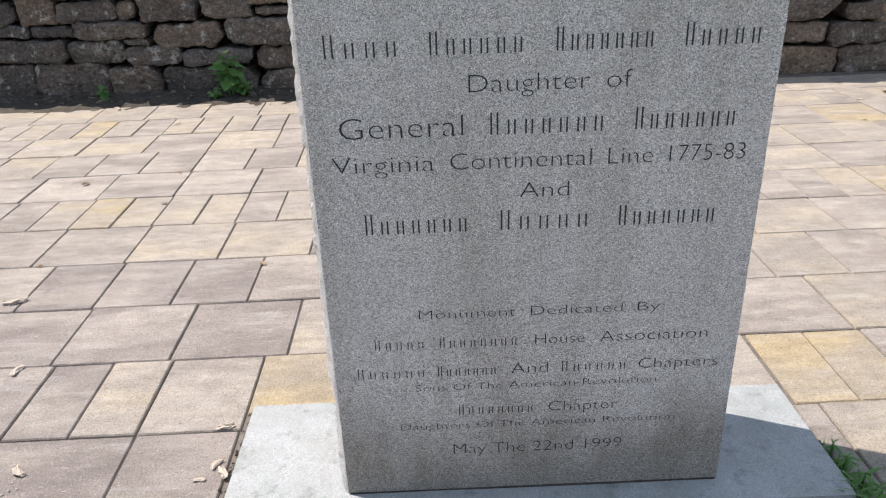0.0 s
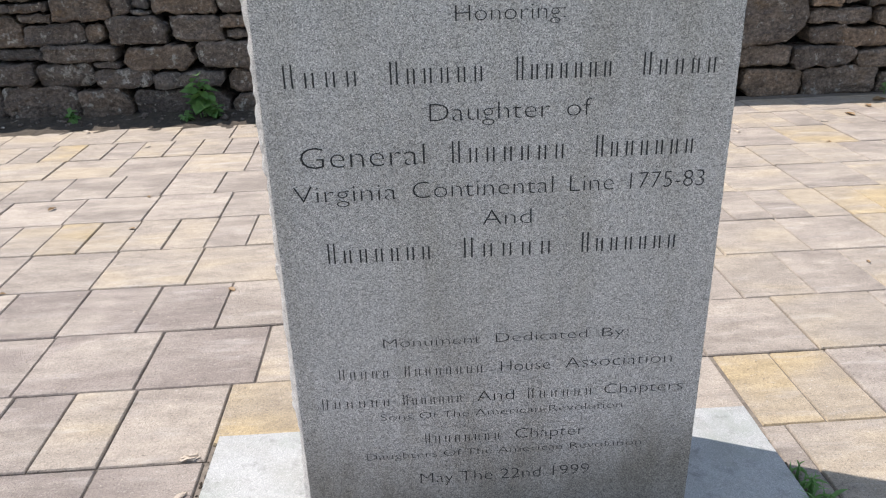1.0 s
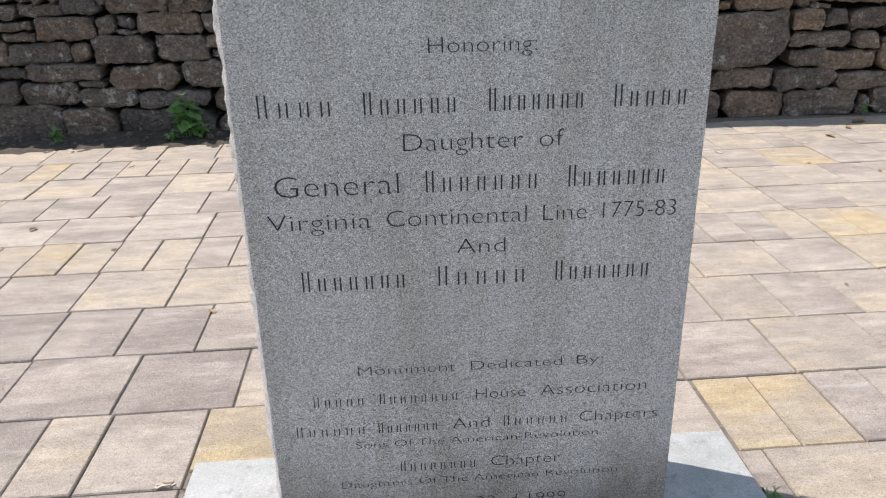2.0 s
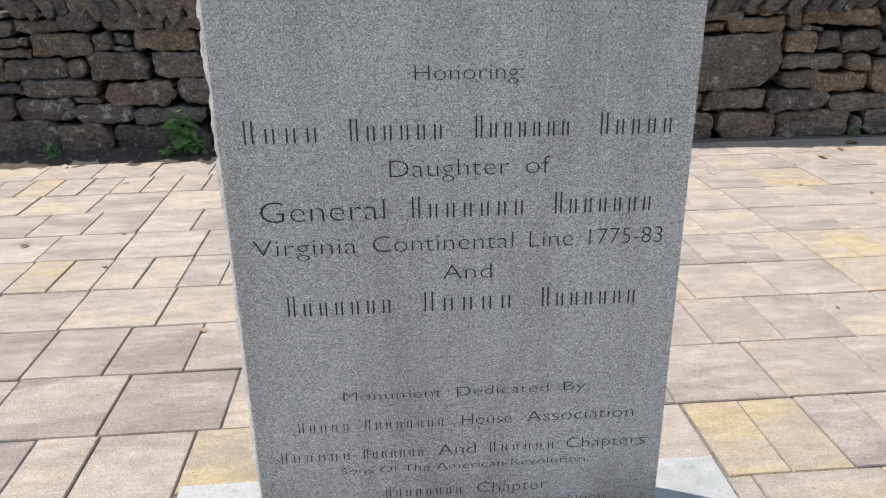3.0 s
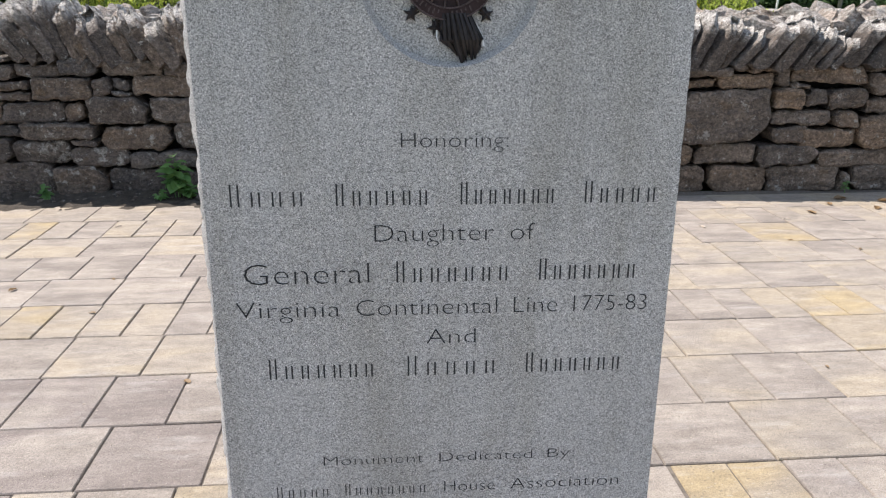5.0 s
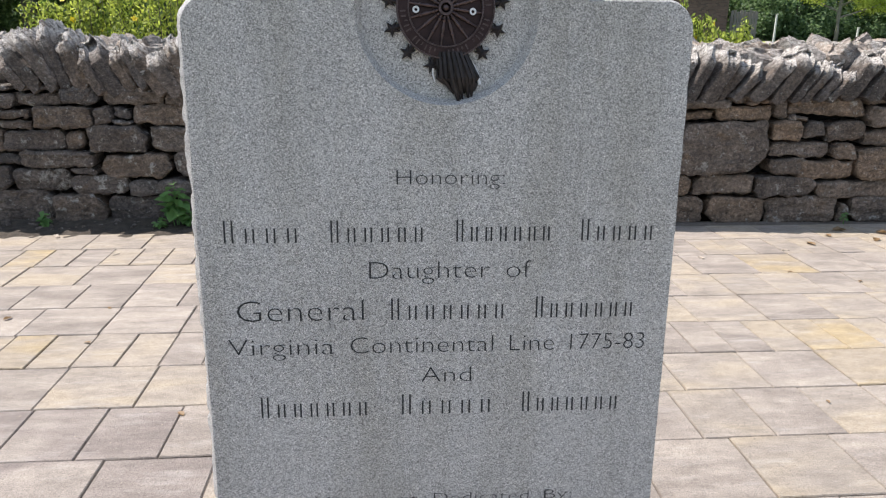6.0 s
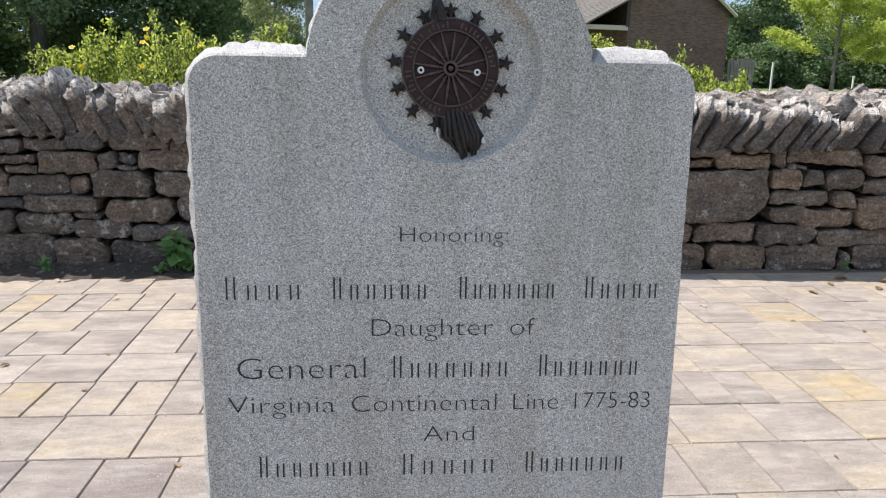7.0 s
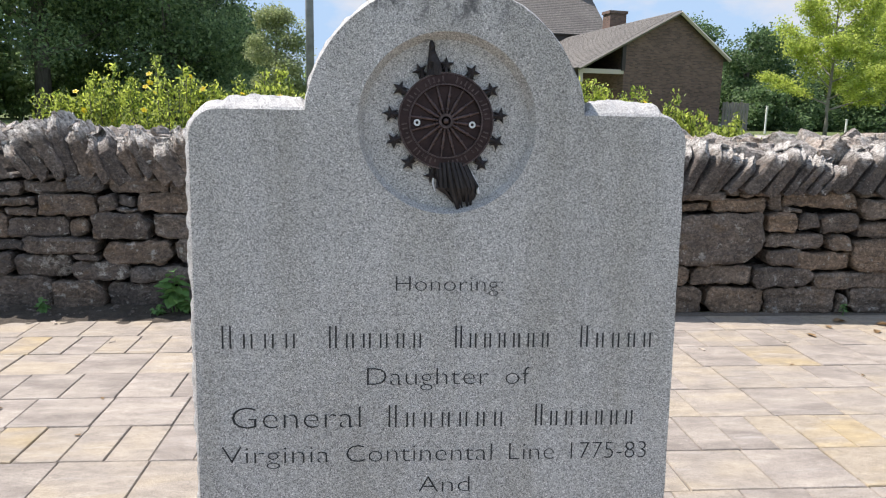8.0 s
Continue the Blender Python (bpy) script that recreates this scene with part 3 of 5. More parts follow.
part("torch", bm, IRON, medallion, "blackened torch-shaped finial")
rng = np.random.default_rng(4)
for j in range(15):
    u = (j - 7) / 7
    bm = bmesh.new()
    x0 = 0.010 + u * 0.021
    x1 = 0.019 + u * 0.030 + 0.0015 * math.sin(j * 1.9)
    x2 = 0.028 + u * 0.017 + 0.002 * math.sin(j * 2.7)
    lo = -0.128 if abs(u + 0.25) > 0.12 else -0.145
    if u < -0.5:
        lo = -0.118
    bulge = 0.009 * (1 - u * u) + (0.0022 if j % 2 else -0.0008)
    lo += 0.008 * math.sin(j * 2.4)
    tube(bm, [(x0, -0.006 - bulge, -0.064), (0.5 * (x0 + x1), -0.008 - bulge, -0.084), (x1, -0.008 - bulge, -0.102), (0.5 * (x1 + x2), -0.006 - 0.6 * bulge, 0.5 * (-0.102 + lo)), (x2, -0.004, lo)],
         [0.0034, 0.0042, 0.0042, 0.0034, 0.0012 + 0.0006 * rng.random()], 6)
    part("strand", bm, IRON, medallion)
bm = bmesh.new()
tube(bm, [(0.034, -0.006, -0.070), (0.044, -0.006, -0.084), (0.052, -0.006, -0.098), (0.0535, -0.006, -0.112)], [0.0014, 0.0024, 0.0018, 0.0028], 6)
part("sealant_bead", bm, SEALANT, medallion, "white bead of old sealant")
bm = bmesh.new()
tube(bm, [(-0.0185, -0.006, -0.088), (-0.0185, -0.006, -0.098), (-0.015, -0.006, -0.110)], [0.0018, 0.0013, 0.001], 6)
part("sealant_bead", bm, SEALANT, medallion, "white bead of old sealant")


# ---- dry-stone wall ----
wall = thing("wall_north", "dry-laid dark rubble stone wall with upright leaning coping", "wall", pose(0, 3.575, 0, 0, 0, -1.15), kind="structure")
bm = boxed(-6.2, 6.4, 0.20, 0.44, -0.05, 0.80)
part("core", bm, GAP_SHADE, wall)


def split_stone(w, h, seed, material):
    """A split stone of the given width and height, its face to -y: chipped corners, wavering edges, a flat broken face."""
    r = random.Random(seed)
    off = Vector((seed * 3.7, seed * 1.3, 0))
    nx, nz = max(8, min(26, int(w / 0.017))), max(5, min(14, int(h / 0.015)))
    bm = bmesh.new()
    bmesh.ops.create_grid(bm, x_segments=nx, y_segments=nz, size=0.5)
    small = min(w, h)
    cut = {(sx, sz): small * r.choice((0.06, 0.12, 0.2, 0.34)) for sx in (-1, 1) for sz in (-1, 1)}
    tilt = r.uniform(-0.05, 0.05), r.uniform(-0.09, 0.09)
    lean = r.uniform(-0.05, 0.05), r.uniform(-0.10, 0.10) * h / w
    ledge, drop = r.uniform(-0.3, 0.3) * h, r.choice((0, 0, 0.006, -0.007))
    for v in bm.verts:
        x, z = v.co.x * w, v.co.y * h
        u, t = abs(v.co.x) * 2, abs(v.co.y) * 2
        ex, ez = w / 2 - abs(x), h / 2 - abs(z)
        sx, sz = (1 if x > 0 else -1), (1 if z > 0 else -1)
        c = cut[(sx, sz)]
        pull = max(0.0, c - ex - ez) * 0.5
        e = max(0.0, min(ex, ez, (ex + ez - c) * 0.7))
        xx = x - sx * pull + lean[0] * z * u + 0.016 * fbm(Vector((sx, z * 14, 4)) + off) * u ** 8
        zz = z - sz * pull + lean[1] * x * t + 0.014 * fbm(Vector((x * 9, sz, 9)) + off) * t ** 3 + 0.005 * fbm(Vector((x * 40, sz, 2)) + off) * t ** 4
        y = 0.016 * math.exp(-e / 0.0045) + tilt[0] * x + tilt[1] * z + (drop if z > ledge + 0.02 * fbm(Vector((x * 7, 0, 5)) + off) else 0)
        y += 0.014 * fbm(Vector((x * 6, z * 9, 0)) + off) + 0.008 * abs(fbm(Vector((x * 16, z * 26, 3)) + off)) + 0.003 * fbm(Vector((x * 60, z * 80, 0)) + off)
        v.co = Vector((xx, y, zz))
    edge = [e for e in bm.edges if e.is_boundary]
    g = bmesh.ops.extrude_edge_only(bm, edges=edge)
    for v in [q for q in g["geom"] if isinstance(q, bmesh.types.BMVert)]:
        v.co = Vector((v.co.x * 0.94, 0.22, v.co.z * 0.94))
    bmesh.ops.recalc_face_normals(bm, faces=bm.faces[:])
    me = mesh_of(bm, False)
    me.materials.append(material)
    return me


rs = random.Random(11)
stone_count = 0


def lay_stone(x0, x1, z0, z1, gap=0.016):
    global stone_count
    if x1 - x0 < 0.035:
        return
    stone_count += 1
    ob = part("stone", split_stone(x1 - x0 - gap * rs.uniform(0.5, 1.3), z1 - z0 - gap * rs.uniform(0.3, 1.0), stone_count, STONE_WARM if x0 > 0.3 else STONE), None, wall)
    ob.matrix_basis = pose((x0 + x1) / 2, rs.uniform(-0.030, 0.022), (z0 + z1) / 2, 0, rs.uniform(-1.0, 1.0), rs.uniform(-2, 2))


# stones that stand in view, (from x, to x, from z, to z), west of the monument
for stone in ((-3.19, -2.745, -0.02, 0.22), (-2.74, -2.255, -0.02, 0.215), (-2.25, -1.925, -0.02, 0.193), (-1.92, -1.525, -0.02, 0.172), (-1.52, -1.30, -0.02, 0.15), (-1.29, -0.98, -0.02, 0.132),
              (-3.13, -2.49, 0.225, 0.375), (-2.49, -2.13, 0.198, 0.36), (-2.13, -1.775, 0.183, 0.31), (-1.77, -1.305, 0.172, 0.288), (-1.30, -0.98, 0.135, 0.288)):
    lay_stone(*stone)
for stone in ((-3.03, -2.715, 0.38, 0.455), (-2.71, -2.42, 0.378, 0.448), (-2.42, -1.965, 0.363, 0.467), (-2.11, -1.955, 0.312, 0.36), (-1.93, -1.485, 0.292, 0.449), (-1.475, -1.03, 0.292, 0.468),
              (-3.0, -2.765, 0.46, 0.61), (-2.76, -2.505, 0.452, 0.66), (-2.51, -2.13, 0.466, 0.597), (-2.14, -2.01, 0.462, 0.597), (-2.00, -1.62, 0.452, 0.63), (-1.61, -1.275, 0.462, 0.622)):
    lay_stone(*stone)
for stone in ((-1.27, -0.99, 0.472, 0.535), (-2.9, -2.56, 0.66, 0.73), (-2.56, -2.32, 0.665, 0.728), (-2.52, -2.32, 0.600, 0.662), (-2.31, -1.945, 0.602, 0.754), (-1.94, -1.825, 0.628, 0.746), (-1.82, -1.715, 0.668, 0.74), (-1.82, -1.705, 0.628, 0.667),
              (-1.705, -1.30, 0.625, 0.757), (-2.8, -2.40, 0.733, 0.829), (-2.40, -2.13, 0.742, 0.829), (-2.13, -1.885, 0.755, 0.872), (-1.88, -1.50, 0.757, 0.862), (-1.49, -1.22, 0.757, 0.845), (-2.42, -2.135, 0.832, 0.887), (-2.72, -2.425, 0.832, 0.88)):
    lay_stone(*stone)
# and east of it
for stone in ((1.64, 2.04, -0.02, 0.167), (2.05, 2.47, -0.02, 0.168), (2.475, 2.965, -0.02, 0.167), (2.97, 3.06, -0.02, 0.13), (3.065, 3.62, -0.02, 0.165), (1.66, 1.94, 0.168, 0.32), (1.945, 2.38, 0.178, 0.322), (2.38, 2.80, 0.168, 0.312), (2.80, 3.56, 0.160, 0.288),
              (1.80, 2.43, 0.325, 0.672), (2.455, 2.71, 0.315, 0.436), (2.66, 3.045, 0.294, 0.418), (3.05, 3.54, 0.290, 0.508), (2.44, 2.87, 0.438, 0.545), (2.88, 3.04, 0.422, 0.54)):
    lay_stone(*stone)
for stone in ((2.435, 2.655, 0.548, 0.682), (2.66, 2.82, 0.568, 0.686), (2.825, 3.085, 0.548, 0.68), (3.09, 3.50, 0.512, 0.632), (1.63, 2.05, 0.678, 0.748), (2.05, 2.43, 0.676, 0.78), (2.435, 2.535, 0.684, 0.822), (2.54, 3.065, 0.714, 0.83), (2.54, 2.68, 0.684, 0.714),
              (3.07, 3.48, 0.638, 0.786), (1.63, 2.14, 0.752, 0.824), (2.145, 2.24, 0.783, 0.836), (2.24, 2.335, 0.782, 0.826), (2.34, 2.43, 0.782, 0.83), (3.07, 3.40, 0.788, 0.83)):
    lay_stone(*stone)
# the rest of the wall, in rough courses
for lo, hi, tops in ((-5.9, -3.19, (0.20, 0.37, 0.46, 0.60, 0.73, 0.88)), (-0.98, 0.3, (0.16, 0.30, 0.42, 0.54, 0.70, 0.87)), (0.3, 1.63, (0.165, 0.32, 0.42, 0.55, 0.68, 0.82)), (3.62, 6.1, (0.165, 0.30, 0.42, 0.53, 0.66, 0.82))):
    z0 = -0.02
    for z1 in tops:
        x = lo
        while x < hi - 0.02:
            w = rs.uniform(0.22, 0.5)
            if hi - x - w < 0.18:
                w = hi - x
            lay_stone(x, x + w, z0 + rs.uniform(0, 0.012), z1 - rs.uniform(0, 0.012))
            x += w
        z0 = z1
for x, w, z0, z1 in ((-3.02, 0.16, 0.62, 0.655), (-2.98, 0.26, 0.79, 0.88), (-3.12, 0.1, 0.38, 0.6), (-1.29, 0.3, 0.54, 0.62), (-1.29, 0.3, 0.63, 0.75), (-1.21, 0.22, 0.76, 0.86), (1.63, 0.17, 0.33, 0.50), (1.63, 0.17, 0.505, 0.672), (3.51, 0.11, 0.515, 0.63), (3.49, 0.13, 0.64, 0.82), (3.55, 0.07, 0.295, 0.505)):
    lay_stone(x, x + w, z0, z1)
MID = 0.3


def coping_shape(seed, material, cuts=9):
    """A split slab set on edge: unit thickness in x, unit depth in y, unit height in z; flat sides, a broken upright end, a ragged top."""
    bm = bmesh.new()
    bmesh.ops.create_cube(bm, size=1)
    bmesh.ops.subdivide_edges(bm, edges=bm.edges[:], cuts=cuts, use_grid_fill=True)
    off = Vector((seed * 5.1, 2.0, 0))
    r = random.Random(seed)
    tip, wedge, bend = r.uniform(-0.12, 0.22), r.uniform(-0.22, 0.12), r.uniform(-0.06, 0.06)
    nose, worn, slope = r.uniform(0.16, 0.38), r.uniform(1.0, 2.2), r.uniform(-0.03, 0.07)
    heel = r.uniform(0.0, 0.25)
    for v in bm.verts:
        c = v.co.copy()
        ex, ey, ez = abs(c.x) * 2, abs(c.y) * 2, abs(c.z) * 2
        top, front = max(0, c.z * 2), max(0, -c.y * 2)
        x = c.x * (1 + wedge * c.z - 0.12 * ez ** 12 - 0.10 * ey ** 12) + bend * c.z + 0.06 * fbm(c * Vector((1, 3, 3)) + off, 1.2) + 0.06 * fbm(c * Vector((2, 9, 14)) + off, 1)
        y = c.y * (1 - 0.03 * ex ** 8) + 0.02 * fbm(c * Vector((2, 1, 3)) + off * 2, 1.3) + 0.018 * fbm(Vector((c.x * 3, 1, c.z * 11)) + off, 1)
        y += front ** 2 * (slope * (c.z + 0.5) + worn * max(0, c.z - 0.5 + nose + 0.12 * fbm(Vector((c.x * 2, 0, 7)) + off)))
        z = c.z + tip * c.x * top + heel * max(0, c.x) * max(0, -c.z * 2) ** 3
        z += top ** 4 * (0.07 * fbm(Vector((c.x * 1.2, c.y * 4, 1)) + off * 3, 1.2) + 0.035 * fbm(c * 9 + off, 1.1))
        v.co = Vector((x, y, z))
    me = mesh_of(bm, False)
    me.materials.append(material)
    return me


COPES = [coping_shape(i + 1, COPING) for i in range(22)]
HEAP = [coping_shape(i + 1, PALE_RUBBLE, 5) for i in range(12)]


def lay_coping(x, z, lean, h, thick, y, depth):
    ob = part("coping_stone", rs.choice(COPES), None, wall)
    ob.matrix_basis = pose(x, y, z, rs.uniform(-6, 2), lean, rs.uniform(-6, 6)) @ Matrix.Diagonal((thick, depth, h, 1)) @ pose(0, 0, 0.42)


# slabs in view: foot x, foot z, lean, length, thickness
WEST_COPING = ((-2.62, 0.88, -25, 0.30, 0.10), (-2.50, 0.88, -27, 0.30, 0.085), (-2.36, 0.88, -27, 0.23, 0.075), (-2.25, 0.88, -25, 0.31, 0.10), (-2.16, 0.88, -20, 0.35, 0.09), (-2.075, 0.88, -14, 0.36, 0.095), (-1.98, 0.87, -13, 0.32, 0.12), (-1.87, 0.85, -17, 0.27, 0.065), (-1.785, 0.85, -22, 0.33, 0.11),
               (-1.675, 0.86, -20, 0.26, 0.075), (-1.60, 0.88, -18, 0.30, 0.065), (-1.49, 0.85, -26, 0.33, 0.09), (-1.39, 0.85, -26, 0.26, 0.10), (-1.29, 0.86, -18, 0.33, 0.09))
EAST_COPING = ((1.72, 0.83, 16, 0.30, 0.09), (1.83, 0.83, 16, 0.33, 0.085), (1.955, 0.83, 21, 0.33, 0.105), (2.065, 0.83, 26, 0.28, 0.07), (2.155, 0.84, 31, 0.25, 0.06), (2.285, 0.83, 28, 0.33, 0.11), (2.43, 0.82, 22, 0.36, 0.10), (2.54, 0.83, 26, 0.28, 0.06),
               (2.635, 0.83, 27, 0.27, 0.06), (2.715, 0.82, 26, 0.27, 0.06), (2.79, 0.83, 32, 0.22, 0.055), (2.91, 0.84, 22, 0.31, 0.11), (3.07, 0.84, 21, 0.31, 0.11))
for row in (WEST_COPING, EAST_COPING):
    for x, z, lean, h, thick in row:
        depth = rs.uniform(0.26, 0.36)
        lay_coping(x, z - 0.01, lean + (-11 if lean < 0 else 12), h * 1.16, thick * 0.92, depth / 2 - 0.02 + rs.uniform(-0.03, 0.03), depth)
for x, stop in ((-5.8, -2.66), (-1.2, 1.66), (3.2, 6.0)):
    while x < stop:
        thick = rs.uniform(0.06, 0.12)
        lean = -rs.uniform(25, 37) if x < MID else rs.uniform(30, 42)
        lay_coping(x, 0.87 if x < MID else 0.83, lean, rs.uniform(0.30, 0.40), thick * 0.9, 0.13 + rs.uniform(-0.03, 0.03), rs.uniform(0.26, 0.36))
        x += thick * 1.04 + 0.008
# loose rubble packed behind the coping
x = -5.8
while x < 6.0:
    west = x < MID
    for y in (0.24, 0.36, 0.48) if x < 1.6 else (0.24, 0.36, 0.48, 0.60, 0.73, 0.86):
        ob = part("rubble", rs.choice(HEAP), None, wall)
        size = rs.uniform(0.09, 0.17)
        ob.matrix_basis = pose(x + rs.uniform(-0.04, 0.04), y + rs.uniform(-0.03, 0.03), (1.06 if west else 1.035 + 0.10 * max(0, y - 0.36)) + rs.uniform(-0.03, 0.05), rs.uniform(-40, 40), rs.uniform(20, 110), rs.uniform(0, 180)) @ Matrix.Diagonal((size * 0.75, size, size * 1.25, 1))
    x += rs.uniform(0.10, 0.15)
# near-black fill paints the shade between the coping slabs
part("fill", boxed(-6.2, 6.4, 0.20, 0.54, 0.78, 0.98), GAP_SHADE, wall)
part("fill", boxed(1.6, 6.4, 0.545, 0.95, -0.05, 0.99), GAP_SHADE, wall)

# a second rubble wall behind, seen over the coping on the east side
wall_back = thing("wall_back", "low pale rubble wall running behind the first", "wall", pose(0, 5.5, 0, 0, 0, 2), kind="structure")
part("core", boxed(3.0, 8.0, -0.05, 0.3, -0.05, 1.0), SOIL, wall_back)
for row in range(7):
    x = 2.95 + 0.05 * row
    while x < 6.8:
        w = rs.uniform(0.13, 0.30)
        ob = part("stone", rs.choice(HEAP), None, wall_back)
        z = 0.08 + row * 0.166 + (0.10 * (x - 4.2) if row == 6 and x > 4.2 else 0)
        ob.matrix_basis = pose(x + w / 2, 0.05 * (row % 2), z, rs.uniform(-10, 10), 90 + rs.uniform(-12, 12), rs.uniform(-8, 8)) @ Matrix.Diagonal((rs.uniform(0.13, 0.19), 0.4, w, 1))
        x += w * 0.98

# ---- shrubs behind the wall ----
def flower_mesh():
    bm = bmesh.new()
    for i in range(5):
        a = 2 * math.pi * i / 5
        q = pose(0, 0, 0, 0, 0, math.degrees(a))
        bm.faces.new([bm.verts.new(q @ Vector(p)) for p in ((0.002, -0.004, 0), (0.016, -0.010, 0.005), (0.026, 0, 0.004), (0.016, 0.010, 0.005), (0.002, 0.004, 0))])
    bmesh.ops.create_uvsphere(bm, u_segments=8, v_segments=5, radius=0.005, matrix=pose(0, 0, 0.005))
    me = mesh_of(bm)
    me.materials.append(PETAL)
    return me


FLOWER = flower_mesh()


def shrub(x, y, top, width, seed, flowers):
    ob = thing("shrub", "bushy green shrub with yellow flowers behind the wall", "shrub", pose(x, y, 0), "flowering shrubs along the wall")
    rng = np.random.default_rng(seed)
    stems, spots, ways = bmesh.new(), [], []
    for i in range(44):
        a, r = rng.uniform(0, 2 * math.pi), width * 0.5 * math.sqrt(rng.random())
        h = top * (1 - 0.30 * (2 * r / width) ** 2) * rng.uniform(0.86, 1.03)
        end = Vector((r * math.cos(a), r * 0.7 * math.sin(a), h))
        foot = Vector((end.x * 0.3, end.y * 0.3, -0.02))
        mid = foot.lerp(end, 0.55) + Vector((end.x * 0.18, end.y * 0.18, 0.05))
        tube(stems, [foot, mid, end], [0.008, 0.005, 0.002], 5)
        for j in range(190):
            u = 1 - rng.random() ** 1.4 * 0.62
            p = (mid.lerp(end, (u - 0.5) * 2) if u > 0.5 else foot.lerp(mid, u * 2))
            spread = 0.022 + 0.10 * (1 - u)
            spots.append([p.x + rng.normal() * spread, p.y + rng.normal() * spread, p.z + rng.normal() * 0.02])
            ways.append([0, 0, 0.8 * u])
    part("stem", stems, BARK, ob, kind="stuff")
    part("foliage", leaves_mesh(np.array(spots), 0.036, rng, 0.35, 0.42, np.array(ways)), LEAF_SHRUB, ob, kind="stuff")
    for i in range(flowers):
        a = rng.uniform(0, 2 * math.pi)
        r = width * 0.46 * math.sqrt(rng.random())
        z = top * (1 - 0.30 * (2 * r / width) ** 2) - rng.uniform(0.0, 0.20)
        f = part("flower", FLOWER, None, ob, "open yellow flower")
        f.matrix_basis = pose(r * math.cos(a), -abs(r * 0.7 * math.sin(a)) - 0.03, z, rng.uniform(20, 80), rng.uniform(-30, 30), rng.uniform(0, 70))


for x, y, top, width, n in ((-2.62, 4.7, 1.42, 0.5, 2), (-2.32, 4.8, 1.60, 0.8, 6), (-1.82, 4.75, 1.70, 0.95, 8), (-1.40, 4.85, 1.56, 0.7, 5), (-1.0, 4.8, 1.66, 0.55, 5), (-0.70, 4.85, 1.52, 0.5, 3),
                           (1.52, 4.8, 1.64, 0.6, 4), (1.92, 4.85, 1.52, 0.6, 3), (2.42, 4.65, 1.40, 0.65, 2), (2.72, 4.7, 1.34, 0.5, 1), (2.15, 4.7, 1.46, 0.6, 3), (1.70, 4.65, 1.50, 0.6, 3), (0.3, 4.9, 1.5, 0.9, 4)):
    shrub(x, y, top, width, int(abs(x) * 100), n)


# ---- trees ----
def tree(x, y, height, low, radius, leaf, n, size, seed, label, trunk=0.2, blobs=26, airy=0.75, bark=None):
    z0 = lawn_height(y)
    ob = thing("tree", label, "tree", pose(x, y, z0 - 0.03), "trees beyond the wall")
    rng = np.random.default_rng(seed)
    bm = bmesh.new()
    tube(bm, [(0, 0, 0), (0.03 * height * 0.2, 0, height * 0.3), (0, 0.05, height * 0.6), (0.05, 0, height * 0.85)], [trunk * 1.25, trunk, trunk * 0.6, trunk * 0.2], 10)
    part("trunk", bm, bark or BARK, ob, smooth=True)
    centres = []
    for i in range(blobs):
        a, u = rng.uniform(0, 2 * math.pi), rng.random()
        z = low + (height - low) * u
        bulge = math.sin(math.pi * min(0.97, max(0.08, 0.22 + 0.75 * u))) ** 0.7
        r = radius * bulge * math.sqrt(rng.random()) * 0.9
        c = Vector((r * math.cos(a), r * math.sin(a), z))
        centres.append((c, radius * rng.uniform(0.22, 0.42)))
        if i % 2 == 0:
            bm = bmesh.new()
            start = Vector((0, 0, max(height * 0.2, z - r * 0.7 - 0.2)))
            tube(bm, [start, start.lerp(c, 0.5) + Vector((0, 0, -0.1 * r)), c], [trunk * 0.35, trunk * 0.2, trunk * 0.06], 6)
            part("limb", bm, bark or BARK, ob)
    per = n // blobs
    spots = []
    for c, r in centres:
        d = rng.normal(size=(per, 3))
        d /= np.linalg.norm(d, axis=1)[:, None]
        q = r * (airy + (1.05 - airy) * rng.random(per)[:, None] + 0.18 * rng.normal(size=(per, 1)))
        spots.append(np.array(c) + d * q * np.array([1.15, 1.15, 0.8]))
    part("crown", leaves_mesh(np.concatenate(spots), size, rng, 0.25, 0.6), leaf, ob, kind="stuff")


